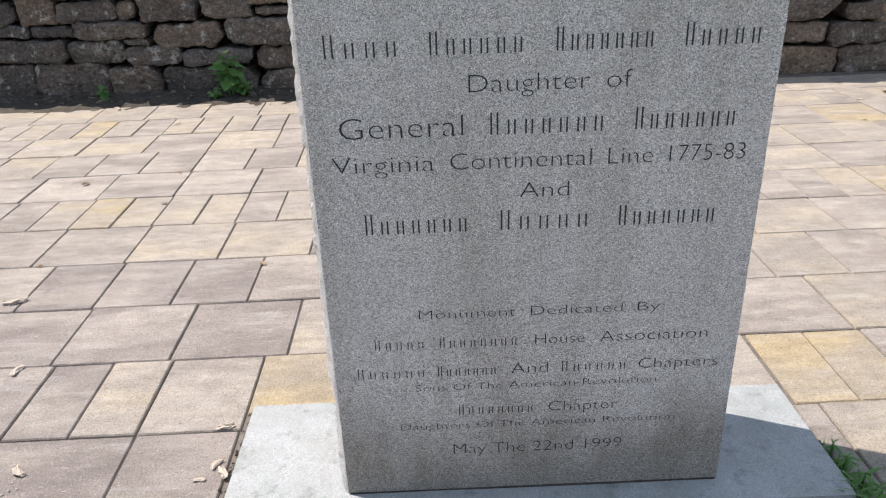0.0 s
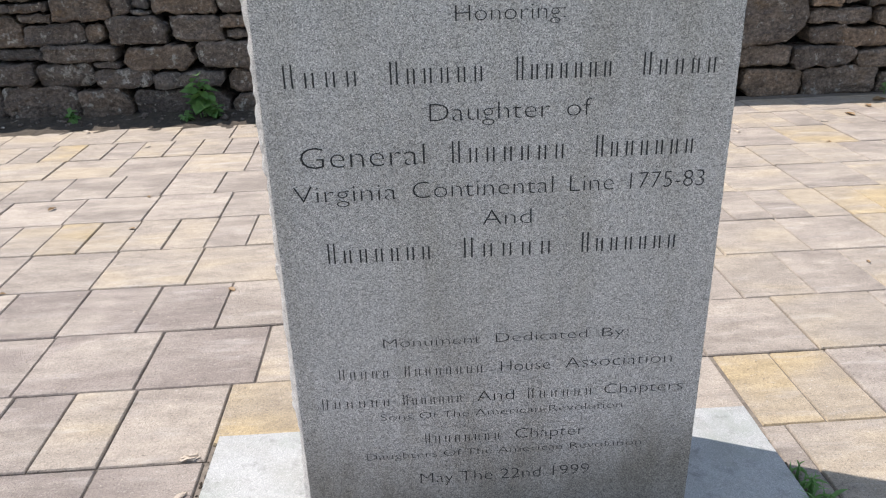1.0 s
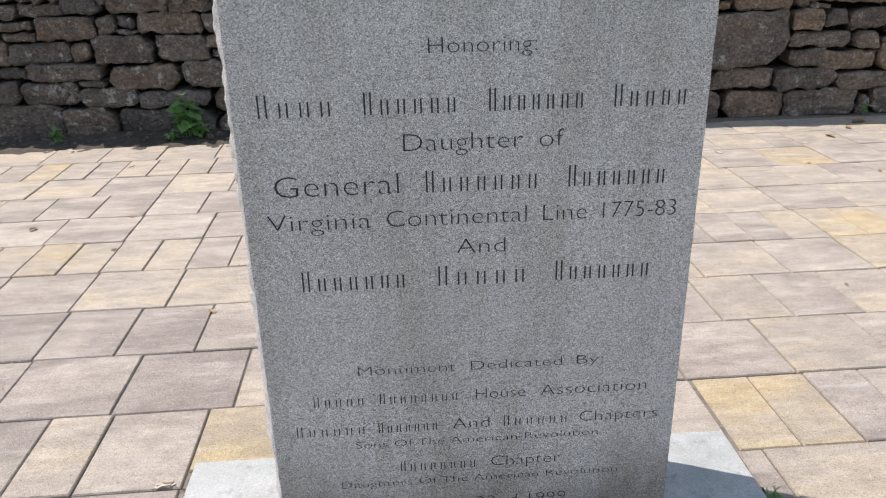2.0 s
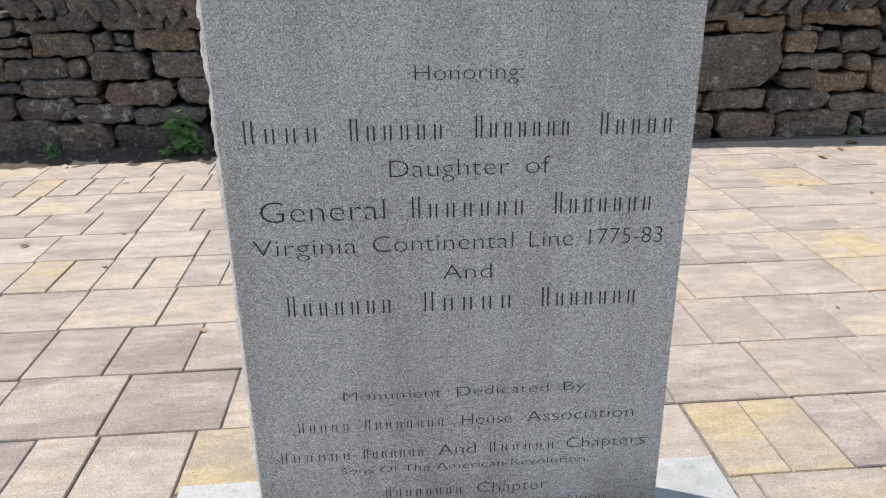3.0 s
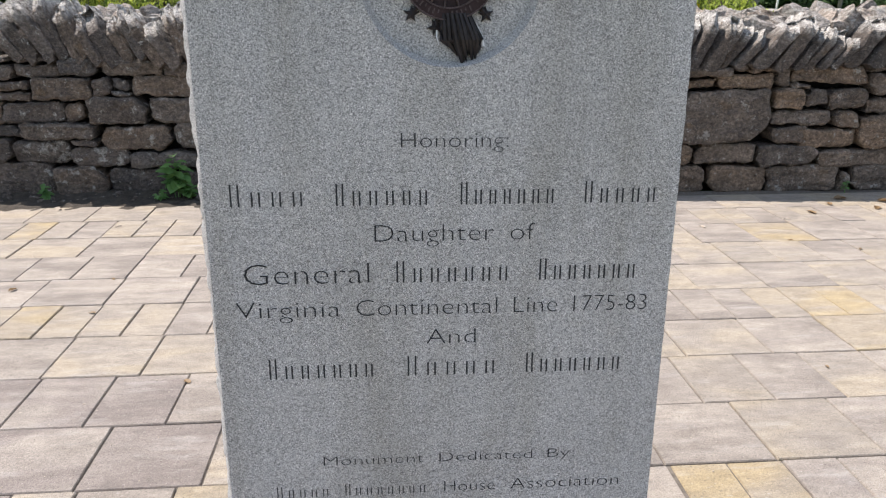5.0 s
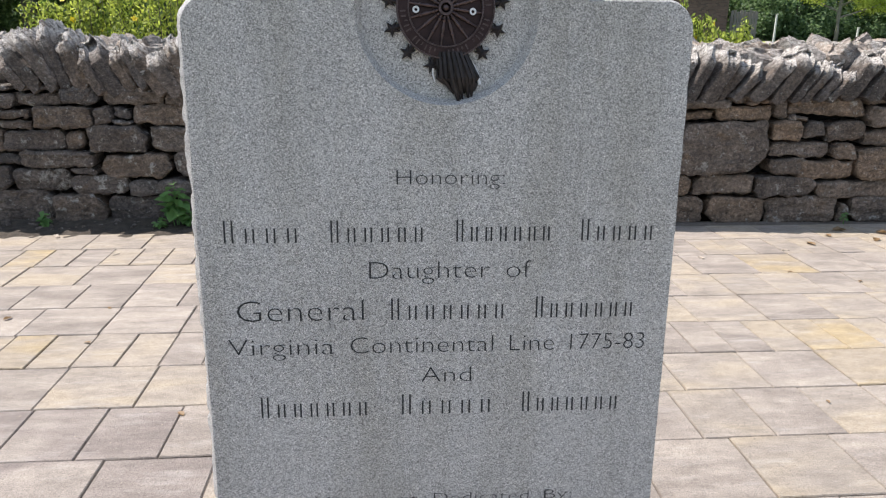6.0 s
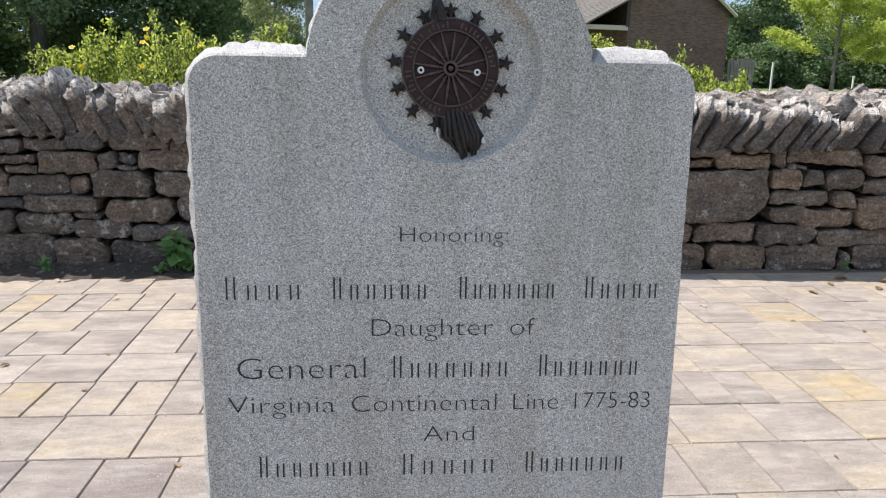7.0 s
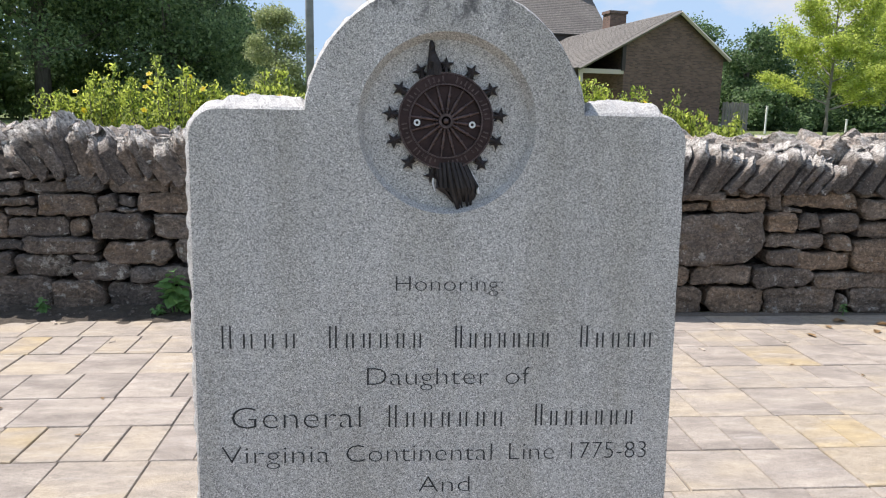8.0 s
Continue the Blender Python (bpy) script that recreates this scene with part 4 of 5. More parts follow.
def young_tree(x, y, height, reach, seed):
    """A slender trunk that forks low into rising limbs; twigs carry the leaves in loose layers."""
    ob = thing("tree", "young bright lime-green tree with a slender forking trunk", "tree", pose(x, y, lawn_height(y) - 0.03), "trees beyond the wall")
    rng = np.random.default_rng(seed)
    fork = height * 0.16
    bm = bmesh.new()
    tube(bm, [(0, 0, 0), (0.02, 0, fork * 0.5), (0, 0.02, fork), (0.04, 0, height * 0.45), (0.02, 0.03, height * 0.72), (0.05, 0, height * 0.95)], [0.085, 0.072, 0.066, 0.04, 0.024, 0.008], 10)
    part("trunk", bm, BARK_PALE, ob, smooth=True)
    spots = []
    for i in range(17):
        a = i * 2.4 + rng.uniform(-0.3, 0.3)
        u = i / 17
        z0 = fork + (height * 0.72 - fork) * u
        out = reach * (1.0 - 0.62 * u) * rng.uniform(0.82, 1.08)
        rise = height * (0.17 + 0.13 * u) * rng.uniform(0.7, 1.3)
        d = Vector((math.cos(a), math.sin(a), 0))
        line = [Vector((0, 0, z0)), Vector((0, 0, z0 + rise * 0.32)) + d * out * 0.36, Vector((0, 0, z0 + rise * 0.68)) + d * out * 0.7, Vector((0, 0, z0 + rise)) + d * out]
        bm = bmesh.new()
        tube(bm, line, [0.038 * (1 - 0.5 * u), 0.026 * (1 - 0.5 * u), 0.015, 0.005], 6)
        limb = part("limb", bm, BARK_PALE, ob)
        twigs = bmesh.new()
        for j in range(15):
            w = 0.22 + 0.78 * (j + rng.random()) / 15
            q = w * 3
            p = line[min(2, int(q))].lerp(line[min(2, int(q)) + 1], q - min(2, int(q)))
            b = a + rng.uniform(-1.3, 1.3)
            l = reach * rng.uniform(0.16, 0.36) * (1.15 - 0.4 * w)
            e = p + Vector((math.cos(b) * l, math.sin(b) * l, l * rng.uniform(-0.1, 0.75)))
            tube(twigs, [p, e], [0.008, 0.003], 4)
            n = 105
            g = rng.random(n)[:, None] ** 0.7
            spots.append(np.array(p) * (1 - g) + np.array(e) * g + rng.normal(size=(n, 3)) * np.array([0.14, 0.14, 0.10]))
        part("twig", twigs, BARK_PALE, limb, kind="stuff")
    part("crown", leaves_mesh(np.concatenate(spots), 0.095, rng, 0.3, 0.55), LEAF_LIME, ob, kind="stuff")


DARK = "tall dark green broadleaf tree at the lawn's edge"
tree(-14.3, 30, 13, 2.2, 4.6, LEAF_DARK, 66000, 0.145, 1, DARK, 0.30, 64, 0.6)
tree(-10.2, 33, 12, 0.9, 4.2, LEAF_DARK, 66000, 0.15, 2, DARK, 0.3, 64, 0.6)
tree(-9.9, 38, 11.5, 0.8, 3.0, LEAF_DARK, 46000, 0.16, 3, DARK, 0.3, 48, 0.6)
tree(-18.5, 27, 12, 0.6, 4.2, LEAF_DARK, 26000, 0.30, 4, DARK, 0.35, 30)
tree(-17.5, 38, 13, 1.0, 5.0, LEAF_DARK, 22000, 0.28, 5, DARK, 0.35, 36)
tree(-12.5, 42, 12, 0.8, 5.0, LEAF_DARK, 22000, 0.28, 6, DARK, 0.35, 36)
tree(-4.25, 26, 4.2, 0.7, 1.25, LEAF_MID, 16000, 0.085, 7, "young pale olive-green tree with a feathery crown", 0.07, 34, 0.6)
young_tree(15.5, 24, 5.9, 2.25, 8)
young_tree(19.3, 25.5, 5.2, 2.2, 18)
for i, (x, y, h, r) in enumerate(((23.4, 46, 6.6, 2.6), (27.0, 50, 6.2, 3.2), (31.5, 47, 6.4, 3.4), (36.5, 50, 7.0, 3.8), (25, 58, 8.2, 3.6))):
    tree(x, y, h, 0.5, r, LEAF_DEEP, 12000, 0.2, 30 + i, "dense dark green tree beyond the lawn", 0.22, 34)

for i, (x, y, h, r) in enumerate(((-21.5, 27, 3.2, 2.2), (-18.0, 26, 2.4, 1.8), (-24, 33, 4, 3.0), (-19.5, 34, 3.4, 2.6), (-15.6, 36, 3.0, 2.2), (-17.0, 30.5, 2.4, 2.0), (-13.4, 34.5, 2.5, 2.0), (22.6, 42.5, 2.6, 2.0), (25.2, 44, 3.0, 2.4), (28.4, 45, 3.3, 2.6), (32.0, 44, 3.0, 2.6), (35.6, 45, 3.4, 2.8), (39.5, 46, 3.6, 3.0))):
    tree(x, y, h, 0.15, r, LEAF_UNDER if x < 0 else LEAF_DEEP, 7000, 0.2, 50 + i, "low dark green understorey tree in the shade", 0.07, 26)

# far woods, one uncounted belt
rng = np.random.default_rng(77)
spots = []
for i in range(300):
    x = rng.uniform(-150, 150)
    y = rng.uniform(85, 115)
    h = rng.uniform(3.0, 7.0)
    for z in np.arange(0.6, h, 1.3):
        c = np.array([x + rng.normal() * 0.8, y, 0.9 + z])
        spots.append(c + rng.normal(size=(26, 3)) * np.array([1.5, 1.0, 0.7]))
belt = new("far_woods", leaves_mesh(np.concatenate(spots), 0.95, rng, 0.2, 0.7))
belt.data.materials.append(LEAF_DARK)
tagged(belt, "distant belt of dark green woodland", "woods", kind="stuff")

# ---- house ----
house = thing("house", "old dark red brick house with grey shingled roofs", "house", pose(15.28, 38, lawn_height(38), 0, 0, 11.3))
G = lawn_height(38)
APEX, EAVE_E, EAVE_W = 7.23 - G, 5.0 - G, 4.09 - G
SLOPE_W = (APEX - EAVE_W) / 5.75
LONG = 15.0


def prism(profile, y0, y1):
    bm = bmesh.new()
    a = [bm.verts.new((x, y0, z)) for x, z in profile]
    b = [bm.verts.new((x, y1, z)) for x, z in profile]
    for i in range(len(profile)):
        j = (i + 1) % len(profile)
        bm.faces.new((a[i], a[j], b[j], b[i]))
    bm.faces.new(a[::-1])
    bm.faces.new(b)
    bmesh.ops.recalc_face_normals(bm, faces=bm.faces[:])
    return bm


part("wall", prism([(-3.05, -0.4), (3.05, -0.4), (3.05, EAVE_E - 0.1), (0, APEX - 0.14), (-3.05, APEX - 3.05 * SLOPE_W - 0.14)], 0, LONG), BRICK, house, "dark red brick gable wall")


def shingled(parent, run, drop, x_dir, y0, y1, z_top, n, m=None):
    """A roof slope from the ridge down: a deck, and lapped shingle courses on it."""
    def slab(u0, u1, z_up, z_low, thick):
        bm = bmesh.new()
        x0, x1, z0, z1 = x_dir * run * u0, x_dir * run * u1, z_top - drop * u0 + z_up, z_top - drop * u1 + z_low
        vs = [bm.verts.new(p) for p in ((x0, y0, z0), (x0, y1, z0), (x1, y1, z1), (x1, y0, z1), (x0, y0, z0 - thick), (x0, y1, z0 - thick), (x1, y1, z1 - thick), (x1, y0, z1 - thick))]
        for f in ((0, 1, 2, 3), (7, 6, 5, 4), (0, 3, 7, 4), (1, 5, 6, 2), (3, 2, 6, 7), (0, 4, 5, 1)):
            bm.faces.new([vs[q] for q in f])
        bmesh.ops.recalc_face_normals(bm, faces=bm.faces[:])
        if m is not None:
            bmesh.ops.transform(bm, matrix=m, verts=bm.verts[:])
        return bm

    roof = part("roof", slab(0, 1, -0.05, -0.05, 0.06), DARK_TRIM, parent, "weathered grey shingle slope")
    for i in range(n):
        part("shingle_course", slab(i / n, (i + 1) / n + 0.012, 0, 0.03, 0.045), ROOF, roof)


shingled(house, 5.8, APEX - EAVE_W, -1, -0.25, LONG, APEX, 30)
shingled(house, 3.3, (APEX - EAVE_E) * 3.3 / 3.05, 1, -0.25, LONG, APEX, 17)
for sx, run, drop in ((-1, 5.8, APEX - EAVE_W), (1, 3.3, (APEX - EAVE_E) * 3.3 / 3.05)):
    bm = bmesh.new()
    tube(bm, [(0, -0.28, APEX - 0.11), (sx * run, -0.28, APEX - drop - 0.09)], [0.10, 0.10], 4)
    part("bargeboard", bm, CREAM if sx > 0 else FENCE, house)
part("porch_beam", boxed(-5.6, -3.05, 0.0, 0.22, EAVE_W - 0.28, EAVE_W - 0.05), CREAM, house, "cream painted porch beam")
for x in (-5.5,):
    for y in (0.1, 3.0, 6.0):
        part("porch_post", boxed(x - 0.09, x + 0.09, y - 0.09, y + 0.09, -0.4, EAVE_W - 0.05, 0.01), CREAM, house)
part("porch_floor", boxed(-5.7, -3.05, 0, LONG, -0.4, 0.15), FENCE, house)
part("porch_soffit", boxed(-5.55, -3.05, 0.3, LONG, EAVE_W - 0.05, EAVE_W), DARK_TRIM, house)
part("corner_board", boxed(-3.2, -3.0, -0.06, 0.1, EAVE_W - 0.1, APEX - 3.05 * SLOPE_W - 0.15), DARK_TRIM, house)
chimney = part("chimney", boxed(1.05, 2.25, 9.6, 10.6, 3.5, 8.42 - G), BRICK, house, "brick chimney stack")
part("chimney_cap", boxed(0.97, 2.33, 9.52, 10.68, 8.42 - G, 8.60 - G), BRICK, chimney)

main_house = thing("main_house", "taller brick house block with a grey shingled roof", "house", pose(10.15, 55, lawn_height(50), 0, 0, 8))
part("wall", boxed(-5.0, 5.9, -3.2, 5, -0.4, 6.6), BRICK, main_house)
part("cornice", boxed(-5.2, 6.1, -3.45, -3.2, 6.05, 6.62), DARK_TRIM, main_house)
shingled(main_house, 4.4, 3.6, -1, -5.3, 6.2, 10.2, 24, pose(0, 0.8, 0, 0, 0, 90))
part("chimney", boxed(4.0, 5.2, 0.2, 1.3, 8.0, 12.2), BRICK, main_house)

# ---- poles, posts, fence ----
for x, r in ((-1.72, 0.083), (-0.52, 0.068)):
    pole = thing("pole", "tall grey metal flagpole beyond the wall", "pole", pose(x, 14.0, lawn_height(14)), "poles")
    bm = bmesh.new()
    tube(bm, [(0, 0, -0.1), (0, 0, 3), (0, 0, 7.5)], [r, r * 0.97, r * 0.8], 16)
    part("shaft", bm, POLE, pole, smooth=True)
    bm = bmesh.new()
    tube(bm, [(0, 0, 0), (0, 0, 0.06), (0, 0, 0.10)], [r * 2.2, r * 2.0, r * 1.2], 16)
    part("collar", bm, POLE, pole)
for x, y, h in ((15.4, 28, 1.10), (18.9, 28, 0.62)):
    post = thing("marker_post", "white painted post standing on the lawn", "post", pose(x, y, lawn_height(y)), "white posts")
    bm = boxed(-0.034, 0.034, -0.034, 0.034, -0.1, h, 0.01)
    part("shaft", bm, WHITE, post)
    part("cap", boxed(-0.046, 0.046, -0.046, 0.046, h, h + 0.03, 0.01), WHITE, post)
fence = thing("picket_fence", "weathered grey board fence beside the house", "fence", pose(19.2, 40.2, lawn_height(40), 0, 0, 6))
for i in range(9):
    part("board", boxed(i * 0.19, i * 0.19 + 0.155, -0.02, 0.02, 0.0, 1.62 + 0.05 * math.sin(i * 2.3), 0.008), FENCE, fence)
for z in (0.4, 1.2):
    part("rail", boxed(-0.05, 1.75, 0.02, 0.08, z, z + 0.1), FENCE, fence)


# ---- soil strip, weeds, litter ----
bm = bmesh.new()
nx, ny = 150, 12
sg = []
for j in range(ny + 1):
    row = []
    for i in range(nx + 1):
        x = -5.2 + 6.0 * i / nx
        v = j / ny
        front = 3.215 + 0.025 * fbm((x, 0, 0), 3) + 0.012 * fbm((x, 4, 0), 14) - 0.012 * x + 0.10 * max(0, x + 0.6)
        y = front + (3.66 - 0.02 * x - front) * v
        row.append(bm.verts.new((x, y, -0.004 + 0.03 * v + (0.012 * fbm((x, y, 0), 9) + 0.008 * fbm((x, y, 2), 30)) * (v > 0))))
    sg.append(row)
for a, b in zip(sg, sg[1:]):
    for i in range(nx):
        bm.faces.new((a[i], a[i + 1], b[i + 1], b[i]))
soil = new("soil_strip", mesh_of(bm, True))
soil.data.materials.append(SOIL)
tagged(soil, "dark bare soil strip along the wall's foot", "soil", kind="structure")


def leaf_blade():
    bm = bmesh.new()
    out = [(0, 0.0), (0.25, 0.30), (0.55, 0.34), (0.8, 0.2), (1.0, 0.0)]
    mid = [bm.verts.new((u, 0, -0.18 * u * u)) for u, _ in out]
    for s in (-1, 1):
        edge = [bm.verts.new((u, s * w, -0.18 * u * u + 0.35 * w)) for u, w in out[1:-1]]
        bm.faces.new((mid[0], mid[1], edge[0]))
        bm.faces.new((mid[1], mid[2], edge[1], edge[0]))
        bm.faces.new((mid[2], mid[3], edge[2], edge[1]))
        bm.faces.new((mid[3], mid[4], edge[2]))
    me = mesh_of(bm)
    me.materials.append(LEAF_WEED)
    return me


BLADE = leaf_blade()


def weed(x, y, h, seed, n, size, label, slim=1.0):
    ob = thing("weed", label, "weed", pose(x, y, 0.015), "weeds at the wall's foot")
    r = random.Random(seed)
    for stem in range(max(1, n // 9)):
        dx, dy = (r.uniform(-0.05, 0.05), r.uniform(-0.03, 0.02)) if stem else (0, 0)
        hh = h * (r.uniform(0.4, 0.8) if stem else 1)
        bm = bmesh.new()
        tube(bm, [(dx * 0.3, dy * 0.3, -0.02), (dx * 0.8, dy, hh * 0.5), (dx, dy, hh)], [0.004, 0.003, 0.0015], 6)
        part("stem", bm, LEAF_WEED, ob)
        for i in range(min(n, 11)):
            u = 0.25 + 0.75 * i / min(n, 11)
            lf = part("leaf", BLADE, None, ob)
            s = size * (1.15 - 0.5 * u) * r.uniform(0.8, 1.2)
            lf.matrix_basis = pose(dx * u, dy * u, hh * u, r.uniform(-25, 25), r.uniform(-25, 35), i * 137 + r.uniform(-25, 25)) @ Matrix.Diagonal((s, s * slim, s, 1))


weed(-1.44, 3.47, 0.29, 1, 30, 0.115, "broad-leaved green weed growing from the wall's foot")
weed(-1.38, 3.46, 0.12, 2, 24, 0.06, "broad-leaved green weed growing from the wall's foot")
weed(-1.53, 3.45, 0.06, 5, 20, 0.045, "low green weed seedling in the soil")
weed(-2.27, 3.50, 0.085, 3, 20, 0.055, "low green weed seedling in the soil")
weed(2.98, 3.44, 0.07, 4, 14, 0.04, "low green weed seedling in the soil")


for i, (x, y, h, size) in enumerate(((0.660, 0.085, 0.02, 0.028), (0.664, 0.04, 0.025, 0.036), (0.672, -0.015, 0.03, 0.046), (0.684, -0.055, 0.03, 0.046), (0.662, -0.075, 0.025, 0.04))):
    weed(x, y, h, 20 + i, 9, size, "narrow-leaved green weed in the joint beside the plinth", 0.32)


def tuft(x, y, h, n, seed, spread):
    ob = thing("grass_tuft", "tuft of green grass in the joint beside the plinth", "grass", pose(x, y, -0.01), "grass tufts")
    rng = np.random.default_rng(seed)
    v, f = [], []
    for i in range(n):
        a, l = rng.uniform(0, 2 * math.pi), h * rng.uniform(0.5, 1.2)
        o = np.array([rng.normal() * spread, rng.normal() * spread, 0])
        d = np.array([math.cos(a), math.sin(a), 0])
        w = np.array([-d[1], d[0], 0]) * 0.0028
        k0 = len(v)
        for u in (0, 0.4, 0.75):
            c = o + d * l * 0.75 * u * u + np.array([0, 0, l * u * (1 - 0.35 * u)])
            v += [c - w * (1 - u * 0.6), c + w * (1 - u * 0.6)]
        v.append(o + d * l * 0.8 + np.array([0, 0, l * 0.6]))
        f += [(k0, k0 + 1, k0 + 3, k0 + 2), (k0 + 2, k0 + 3, k0 + 5, k0 + 4), (k0 + 4, k0 + 5, k0 + 6)]
    me = bpy.data.meshes.new("blades")
    me.from_pydata([tuple(q) for q in v], [], f)
    part("blade_clump", me, LEAF_WEED, ob, kind="stuff")


for i, (x, y, h, n) in enumerate(((0.655, 0.085, 0.032, 12), (0.652, 0.05, 0.050, 14), (0.657, 0.01, 0.060, 16), (0.655, -0.035, 0.070, 18), (0.653, -0.07, 0.065, 16), (0.32, -0.062, 0.025, 16), (0.25, -0.062, 0.02, 12), (-0.648, -0.02, 0.015, 8))):
    tuft(x, y, h, n, 60 + i, 0.012)


def chip_mesh(seed):
    r = random.Random(seed)
    bm = boxed(-0.5, 0.5, -0.2, 0.2, 0, 0.10)
    bmesh.ops.subdivide_edges(bm, edges=bm.edges[:], cuts=2, use_grid_fill=True)
    for v in bm.verts:
        taper = 1 - 0.35 * abs(v.co.x * 2) ** 1.5
        v.co.y = v.co.y * taper + 0.12 * math.sin(v.co.x * 4 + seed)
        v.co += Vector((r.uniform(-0.13, 0.13), r.uniform(-0.10, 0.10), 0 if v.co.z < 0.01 else r.uniform(-0.04, 0.12)))
    me = mesh_of(bm)
    me.materials.append(CHIP)
    return me


CHIPS = [chip_mesh(i) for i in range(4)]
for i, (x, y, s) in enumerate(((-1.53, 0.91, 0.06), (-1.33, 0.53, 0.04), (-1.13, 0.14, 0.035), (-0.70, 0.262, 0.036), (-0.668, 0.11, 0.035), (-0.715, 0.09, 0.022), (-0.69, 0.135, 0.03), (-2.1, 3.27, 0.06), (-1.62, 2.9, 0.03), (1.68, 2.72, 0.04), (2.25, 2.85, 0.035), (1.5, 2.95, 0.03))):
    ob = tagged(new("wood_chip", CHIPS[i % 4]), "pale wood chip lying on the paving", "wood chip", "wood chips")
    ob.matrix_basis = pose(x, y, 0.001, 0, 0, i * 71) @ Matrix.Diagonal((s, s, s, 1))


def dry_leaf_mesh(seed):
    r = random.Random(seed)
    bm = bmesh.new()
    n = 12
    ring = []
    for i in range(n):
        a = 2 * math.pi * i / n
        ring.append(bm.verts.new((0.5 * math.cos(a), (0.26 + r.uniform(-0.04, 0.04)) * math.sin(a), 0.03 + 0.16 * abs(math.sin(a)) ** 2 * r.uniform(0.4, 1.2) + r.uniform(0, 0.05))))
    c = bm.verts.new((0, 0, 0.03))
    for i in range(n):
        bm.faces.new((ring[i], ring[(i + 1) % n], c))
    me = mesh_of(bm)
    me.materials.append(LEAF_DRY)
    return me


DRY = [dry_leaf_mesh(i) for i in range(4)]
for i, (x, y, s) in enumerate(((2.85, 3.28, 0.09), (2.95, 3.05, 0.08), (2.48, 2.98, 0.07), (3.1, 3.2, 0.09), (3.2, 3.0, 0.07), (2.7, 3.16, 0.06), (-0.78, 1.11, 0.035), (-1.57, 1.16, 0.025), (-1.75, 1.97, 0.04), (-1.36, 2.08, 0.03), (-1.31, 1.70, 0.03), (2.35, 2.3, 0.03), (1.43, 1.08, 0.02), (2.06, 2.46, 0.03), (1.55, 3.0, 0.05), (-2.1, 1.5, 0.04))):
    ob = tagged(new("fallen_leaf", DRY[i % 4]), "curled brown dry leaf lying on the paving", "leaf", "fallen leaves")
    ob.matrix_basis = pose(x, y, 0.001, 0, 0, i * 53) @ Matrix.Diagonal((s, s, s, 1))

rp = random.Random(5)
bm = bmesh.new()
for i in range(150):
    x = rp.uniform(-3.2, -0.4)
    y = rp.uniform(3.37, 3.56) - 0.02 * x
    r = rp.uniform(0.004, 0.016) if rp.random() < 0.93 else 0.028
    bmesh.ops.create_icosphere(bm, subdivisions=1, radius=r, matrix=pose(x, y, 0.008 + r * 0.5, rp.uniform(0, 90), 0, rp.uniform(0, 90)) @ Matrix.Diagonal((1.3, 0.9, 0.7, 1)))
gravel = new("gravel", mesh_of(bm))
gravel.data.materials.append(STONE)
tagged(gravel, "small pebbles scattered on the soil", "gravel", kind="stuff")

bm = bmesh.new()
for i in range(170):
    side = rp.random()
    if side < 0.5:
        x, y = -0.646 + rp.gauss(0, 0.009), rp.uniform(-0.3, 0.33)
    elif side < 0.85:
        x, y = 0.645 + rp.gauss(0, 0.010), rp.uniform(-0.2, 0.33)
    else:
        x, y = rp.uniform(-0.6, 0.6), -0.059 + rp.gauss(0, 0.004)
    r = rp.uniform(0.002, 0.006)
    bmesh.ops.create_icosphere(bm, subdivisions=1, radius=r, matrix=pose(x, y, -0.003 + r * 0.3, rp.uniform(0, 90), 0, rp.uniform(0, 90)) @ Matrix.Diagonal((1.4, 0.9, 0.7, 1)))
crumbs = new("soil_crumbs", mesh_of(bm))
crumbs.data.materials.append(SOIL)
tagged(crumbs, "dark soil crumbs in the joint round the plinth", "soil", kind="stuff")

bm = bmesh.new()
for i in range(520):
    west = rp.random() < 0.7
    x, y = (rp.uniform(-2.2, -0.68), rp.uniform(-0.1, 2.6)) if west else (rp.uniform(0.7, 2.6), rp.uniform(0.1, 3.1))
    r = rp.uniform(0.0008, 0.0026)
    bmesh.ops.create_icosphere(bm, subdivisions=1, radius=r, matrix=pose(x, y, r * 0.3, rp.uniform(0, 90), 0, rp.uniform(0, 90)) @ Matrix.Diagonal((rp.uniform(1, 2.4), 0.9, 0.6, 1)))
grit = new("grit", mesh_of(bm))
grit.data.materials.append(CHIP)
tagged(grit, "fine grit and wood crumbs strewn on the paving", "grit", kind="stuff")

# ---- pavers ----
# bed joints: distance from the monument, and how much they run askew
BED = [(0.257, 0.008), (0.561, 0.0075), (0.867, 0.0095), (1.179, 0.0115), (1.487, 0.007), (1.799, 0.010), (2.110, 0.015), (2.425, 0.015), (2.745, 0.022), (3.058, 0.025), (3.372, 0.026)]
# row: joints west and east that fix the bond, unit width
BOND = [(-0.913, 0.829, 0.161), (-0.930, 0.978, 0.326), (-1.025, 0.897, 0.2425), (-0.957, 0.968, 0.326), (-0.968, 1.303, 0.1625), (-0.974, 1.612, 0.330), (-1.07, 1.605, 0.2455), (-0.993, 1.90, 0.332), (-1.33, 1.90, 0.1635), (-1.2, 2.0, 0.330)]
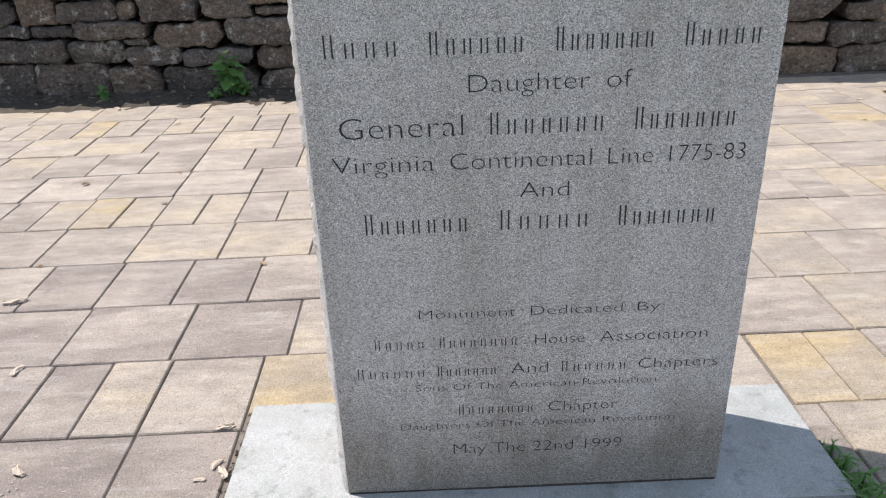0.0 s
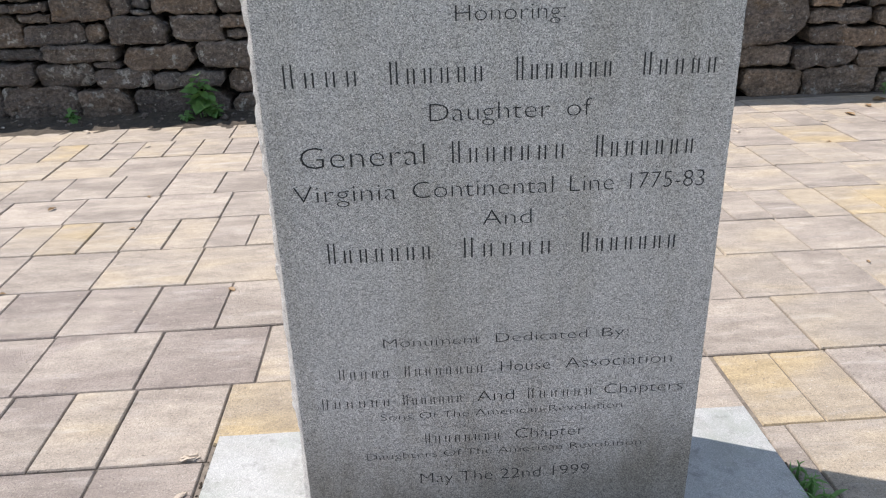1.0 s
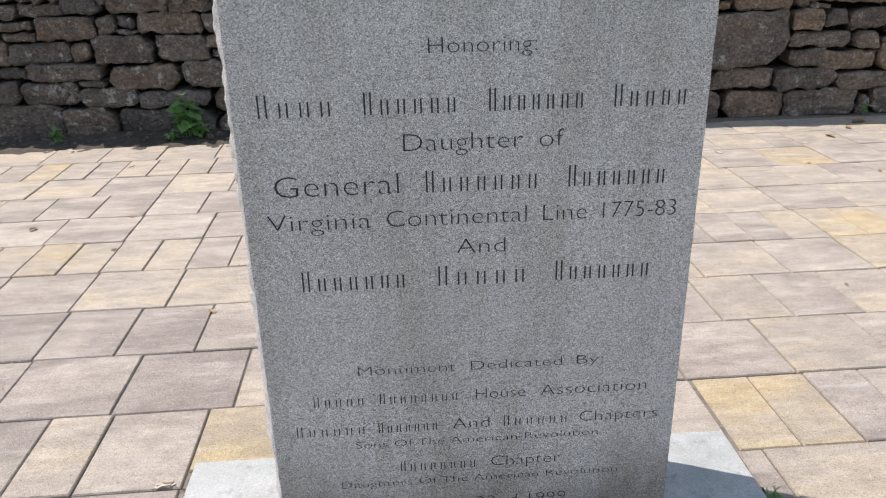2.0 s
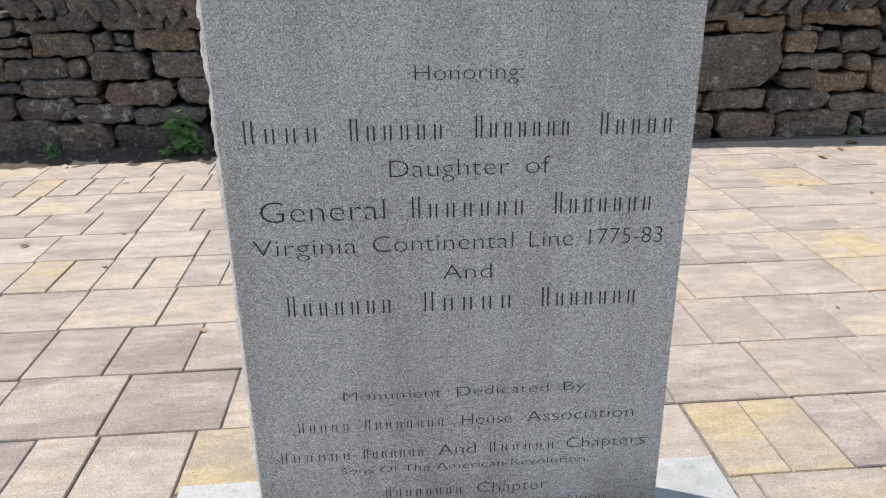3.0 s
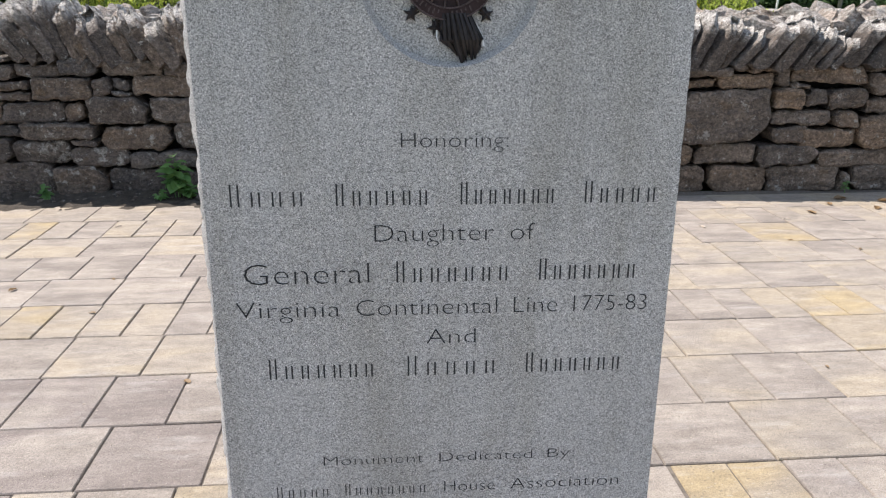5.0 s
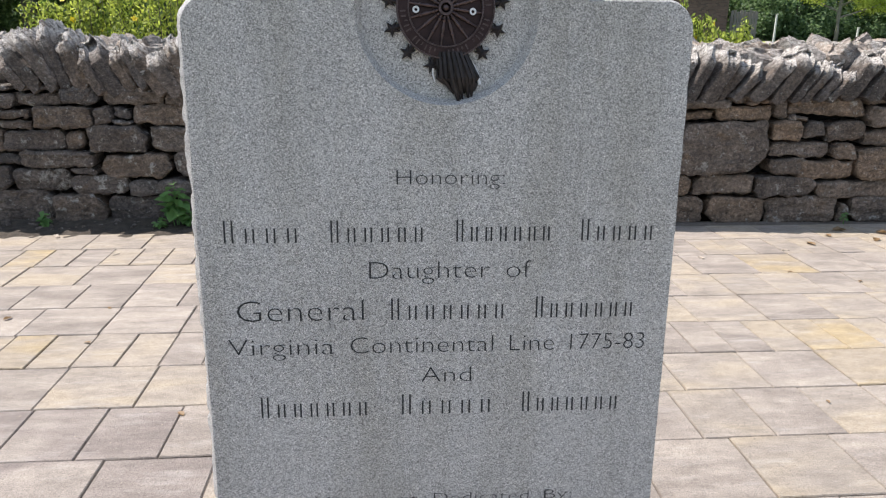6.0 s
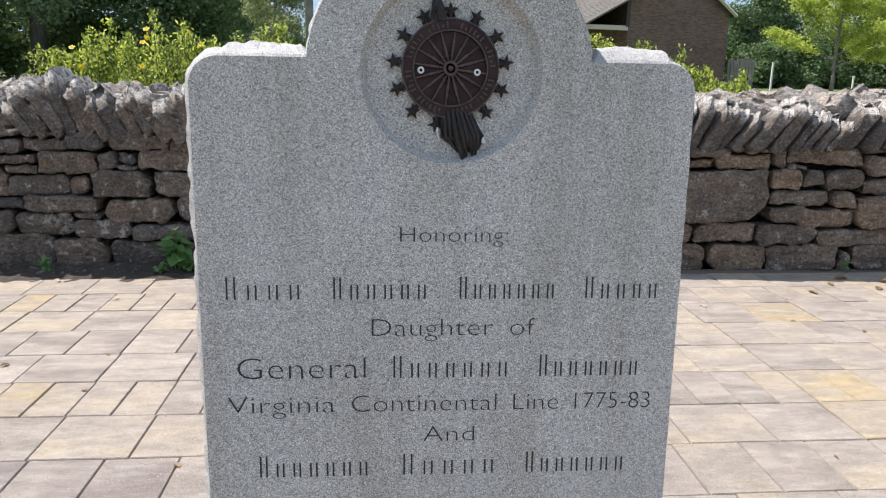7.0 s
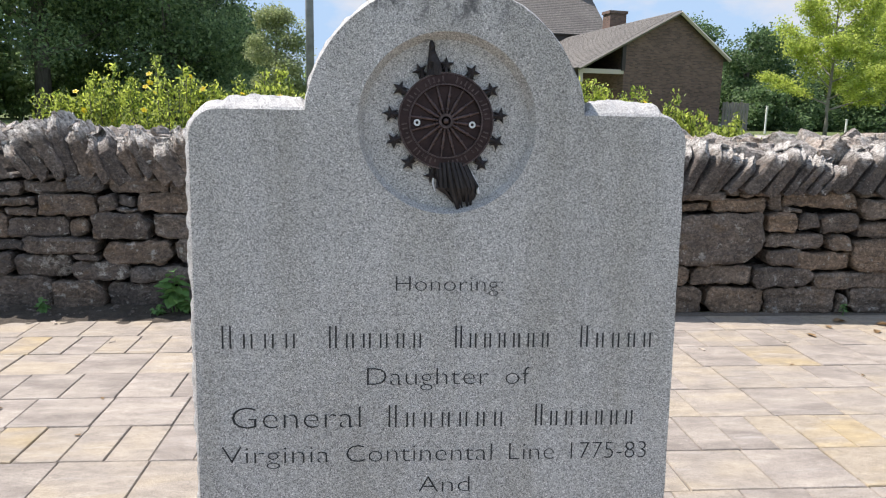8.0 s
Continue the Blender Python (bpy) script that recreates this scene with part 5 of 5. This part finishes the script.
# tones of single pavers: row, a place within it, tone (0 grey, 1 mauve, 2 sand, 3 yellow)
TONE = [(0, 0.74, 3), (0, 0.9, 3), (0, 1.06, 1), (0, 1.3, 0), (0, -0.6, 3), (0, -1.0, 2), (0, -1.15, 1), (0, -0.8, 0), (0, -1.3, 1), (1, -1.4, 1), (1, -1.1, 1), (1, -0.75, 1), (1, -0.55, 2), (1, 0.85, 0), (1, 1.15, 2), (1, 1.45, 0), (2, -1.15, 1), (2, -0.9, 1), (2, -1.4, 1)]
TONE += [(2, -0.7, 0), (2, 0.8, 0), (2, 1.0, 2), (2, 1.25, 0), (2, 1.5, 2), (3, -1.45, 0), (3, -1.1, 2), (3, -0.85, 2), (3, 1.1, 2), (3, 1.45, 0), (3, 1.75, 3), (4, -1.7, 2), (4, -1.53, 3), (4, -1.38, 2), (4, -1.2, 2), (4, -1.05, 2), (4, 1.22, 0), (4, 1.38, 0), (4, 1.55, 2)]
TONE += [(9, 0.2 * i - 3, 2 if i % 3 else 0) for i in range(32)]
TONE += [(4, 1.70, 3), (4, 1.87, 3), (5, -1.8, 0), (5, -1.45, 0), (5, -1.15, 0), (5, 1.75, 0), (5, 2.1, 2), (6, -1.7, 0), (6, -1.45, 0), (6, 1.75, 2), (7, -1.8, 2), (7, -1.5, 0), (7, -1.15, 2), (7, 2.0, 3), (8, -2.1, 3), (8, -1.9, 2), (8, -1.55, 2), (8, -1.4, 2), (-1, -1.0, 1), (-1, -0.8, 1)]
rv = random.Random(21)
paver_data = {}


def paver_mesh(w, d, mat):
    key = (round(w, 3), round(d, 3), mat)
    if key not in paver_data:
        bm = bmesh.new()
        g, c = 0.0024, 0.0028
        x, y = w / 2 - g, d / 2 - g
        low = [bm.verts.new((sx * x, sy * y, -0.04)) for sx, sy in ((-1, -1), (1, -1), (1, 1), (-1, 1))]
        mid = [bm.verts.new((v.co.x, v.co.y, -0.004)) for v in low]
        top = [bm.verts.new((sx * (x - c), sy * (y - c), 0)) for sx, sy in ((-1, -1), (1, -1), (1, 1), (-1, 1))]
        for a, b in ((low, mid), (mid, top)):
            for i in range(4):
                bm.faces.new((a[i], a[(i + 1) % 4], b[(i + 1) % 4], b[i]))
        bm.faces.new(top)
        me = mesh_of(bm)
        me.materials.append(PAVER[mat])
        paver_data[key] = me
    return paver_data[key]


rest = [bmesh.new() for _ in PAVER]


def lay_paver(row, x0, x1, y0, y1, near, s0=0.008, s1=0.008):
    w, xc = x1 - x0, (x0 + x1) / 2
    y0, y1 = y0 + s0 * xc, y1 + s1 * xc
    d = y1 - y0
    if w < 0.03 or d < 0.03:
        return
    mat = rv.choices((0, 1, 2, 3), (0.45, 0.0, 0.53, 0.02) if xc > 0 else (0.56, 0.30, 0.12, 0.02) if row < 4 else (0.62, 0.08, 0.28, 0.02))[0]
    for r, x, tone in TONE:
        if r == row and x0 < x < x1:
            mat = tone
    m = pose(xc, (y0 + y1) / 2, rv.uniform(-0.0025, 0.0015), rv.uniform(-0.25, 0.25), rv.uniform(-0.25, 0.25), math.degrees((s0 + s1) / 2))
    if near:
        ob = part("paver", paver_mesh(w, d, mat), None, pavement)
        turn = rv.random() < 0.5
        ob.matrix_basis = m @ pose(0, 0, 0, 0, 0, 180 if turn else 0)
    else:
        box(rest[mat], -w / 2 + 0.003, w / 2 - 0.003, -d / 2 + 0.003, d / 2 - 0.003, -0.04, 0, m)


def lay_row(row, y0, y1, a_west, a_east, w, near_row, s0=0.008, s1=0.008):
    west, east = [a_west], [a_east]
    while west[0] > -5.0:
        west.insert(0, west[0] - w)
    while west[-1] < 0.1 - w:
        west.append(west[-1] + w)
    while east[-1] < 5.2:
        east.append(east[-1] + w)
    while east[0] > west[-1] + w * 1.2:
        east.insert(0, east[0] - w)
    j = [q for q in west + east if not (row == 0 and -0.80 < q < -0.50)]
    for a, b in zip(j, j[1:]):
        near = near_row and -2.75 < (a + b) / 2 < 3.35
        lo, hi = -0.662, 0.660
        if y0 < 0.312 and y1 > -0.06:
            # cut round the plinth
            if b <= lo or a >= hi:
                lay_paver(row, a, b, y0, y1, near)
            else:
                if a < lo:
                    lay_paver(row, a, lo, y0, y1, near)
                if b > hi:
                    lay_paver(row, hi, b, y0, y1, near)
                if y1 > 0.34:
                    lay_paver(row, max(a, lo), min(b, hi), 0.313, y1, near)
                if y0 < -0.065:
                    lay_paver(row, max(a, lo), min(b, hi), y0, -0.064, near)
        else:
            lay_paver(row, a, b, y0, y1, near, s0, s1)


for i, (aw, ae, w) in enumerate(BOND):
    lay_row(i, BED[i][0], BED[i + 1][0], aw, ae, w, True, BED[i][1], BED[i + 1][1])
y, i = BED[0][0], -1
while y > -4.0:
    w = (0.322, 0.24, 0.16, 0.326)[i % 4]
    lay_row(i, y - 0.308, y, -0.908 + 0.07 * (i + 1), 1.05 + 0.05 * (i + 1), w, i >= -1)
    y, i = y - 0.308, i - 1
for mat, bm in enumerate(rest):
    part("outer_pavers", bm, PAVER[mat], pavement, kind="stuff")
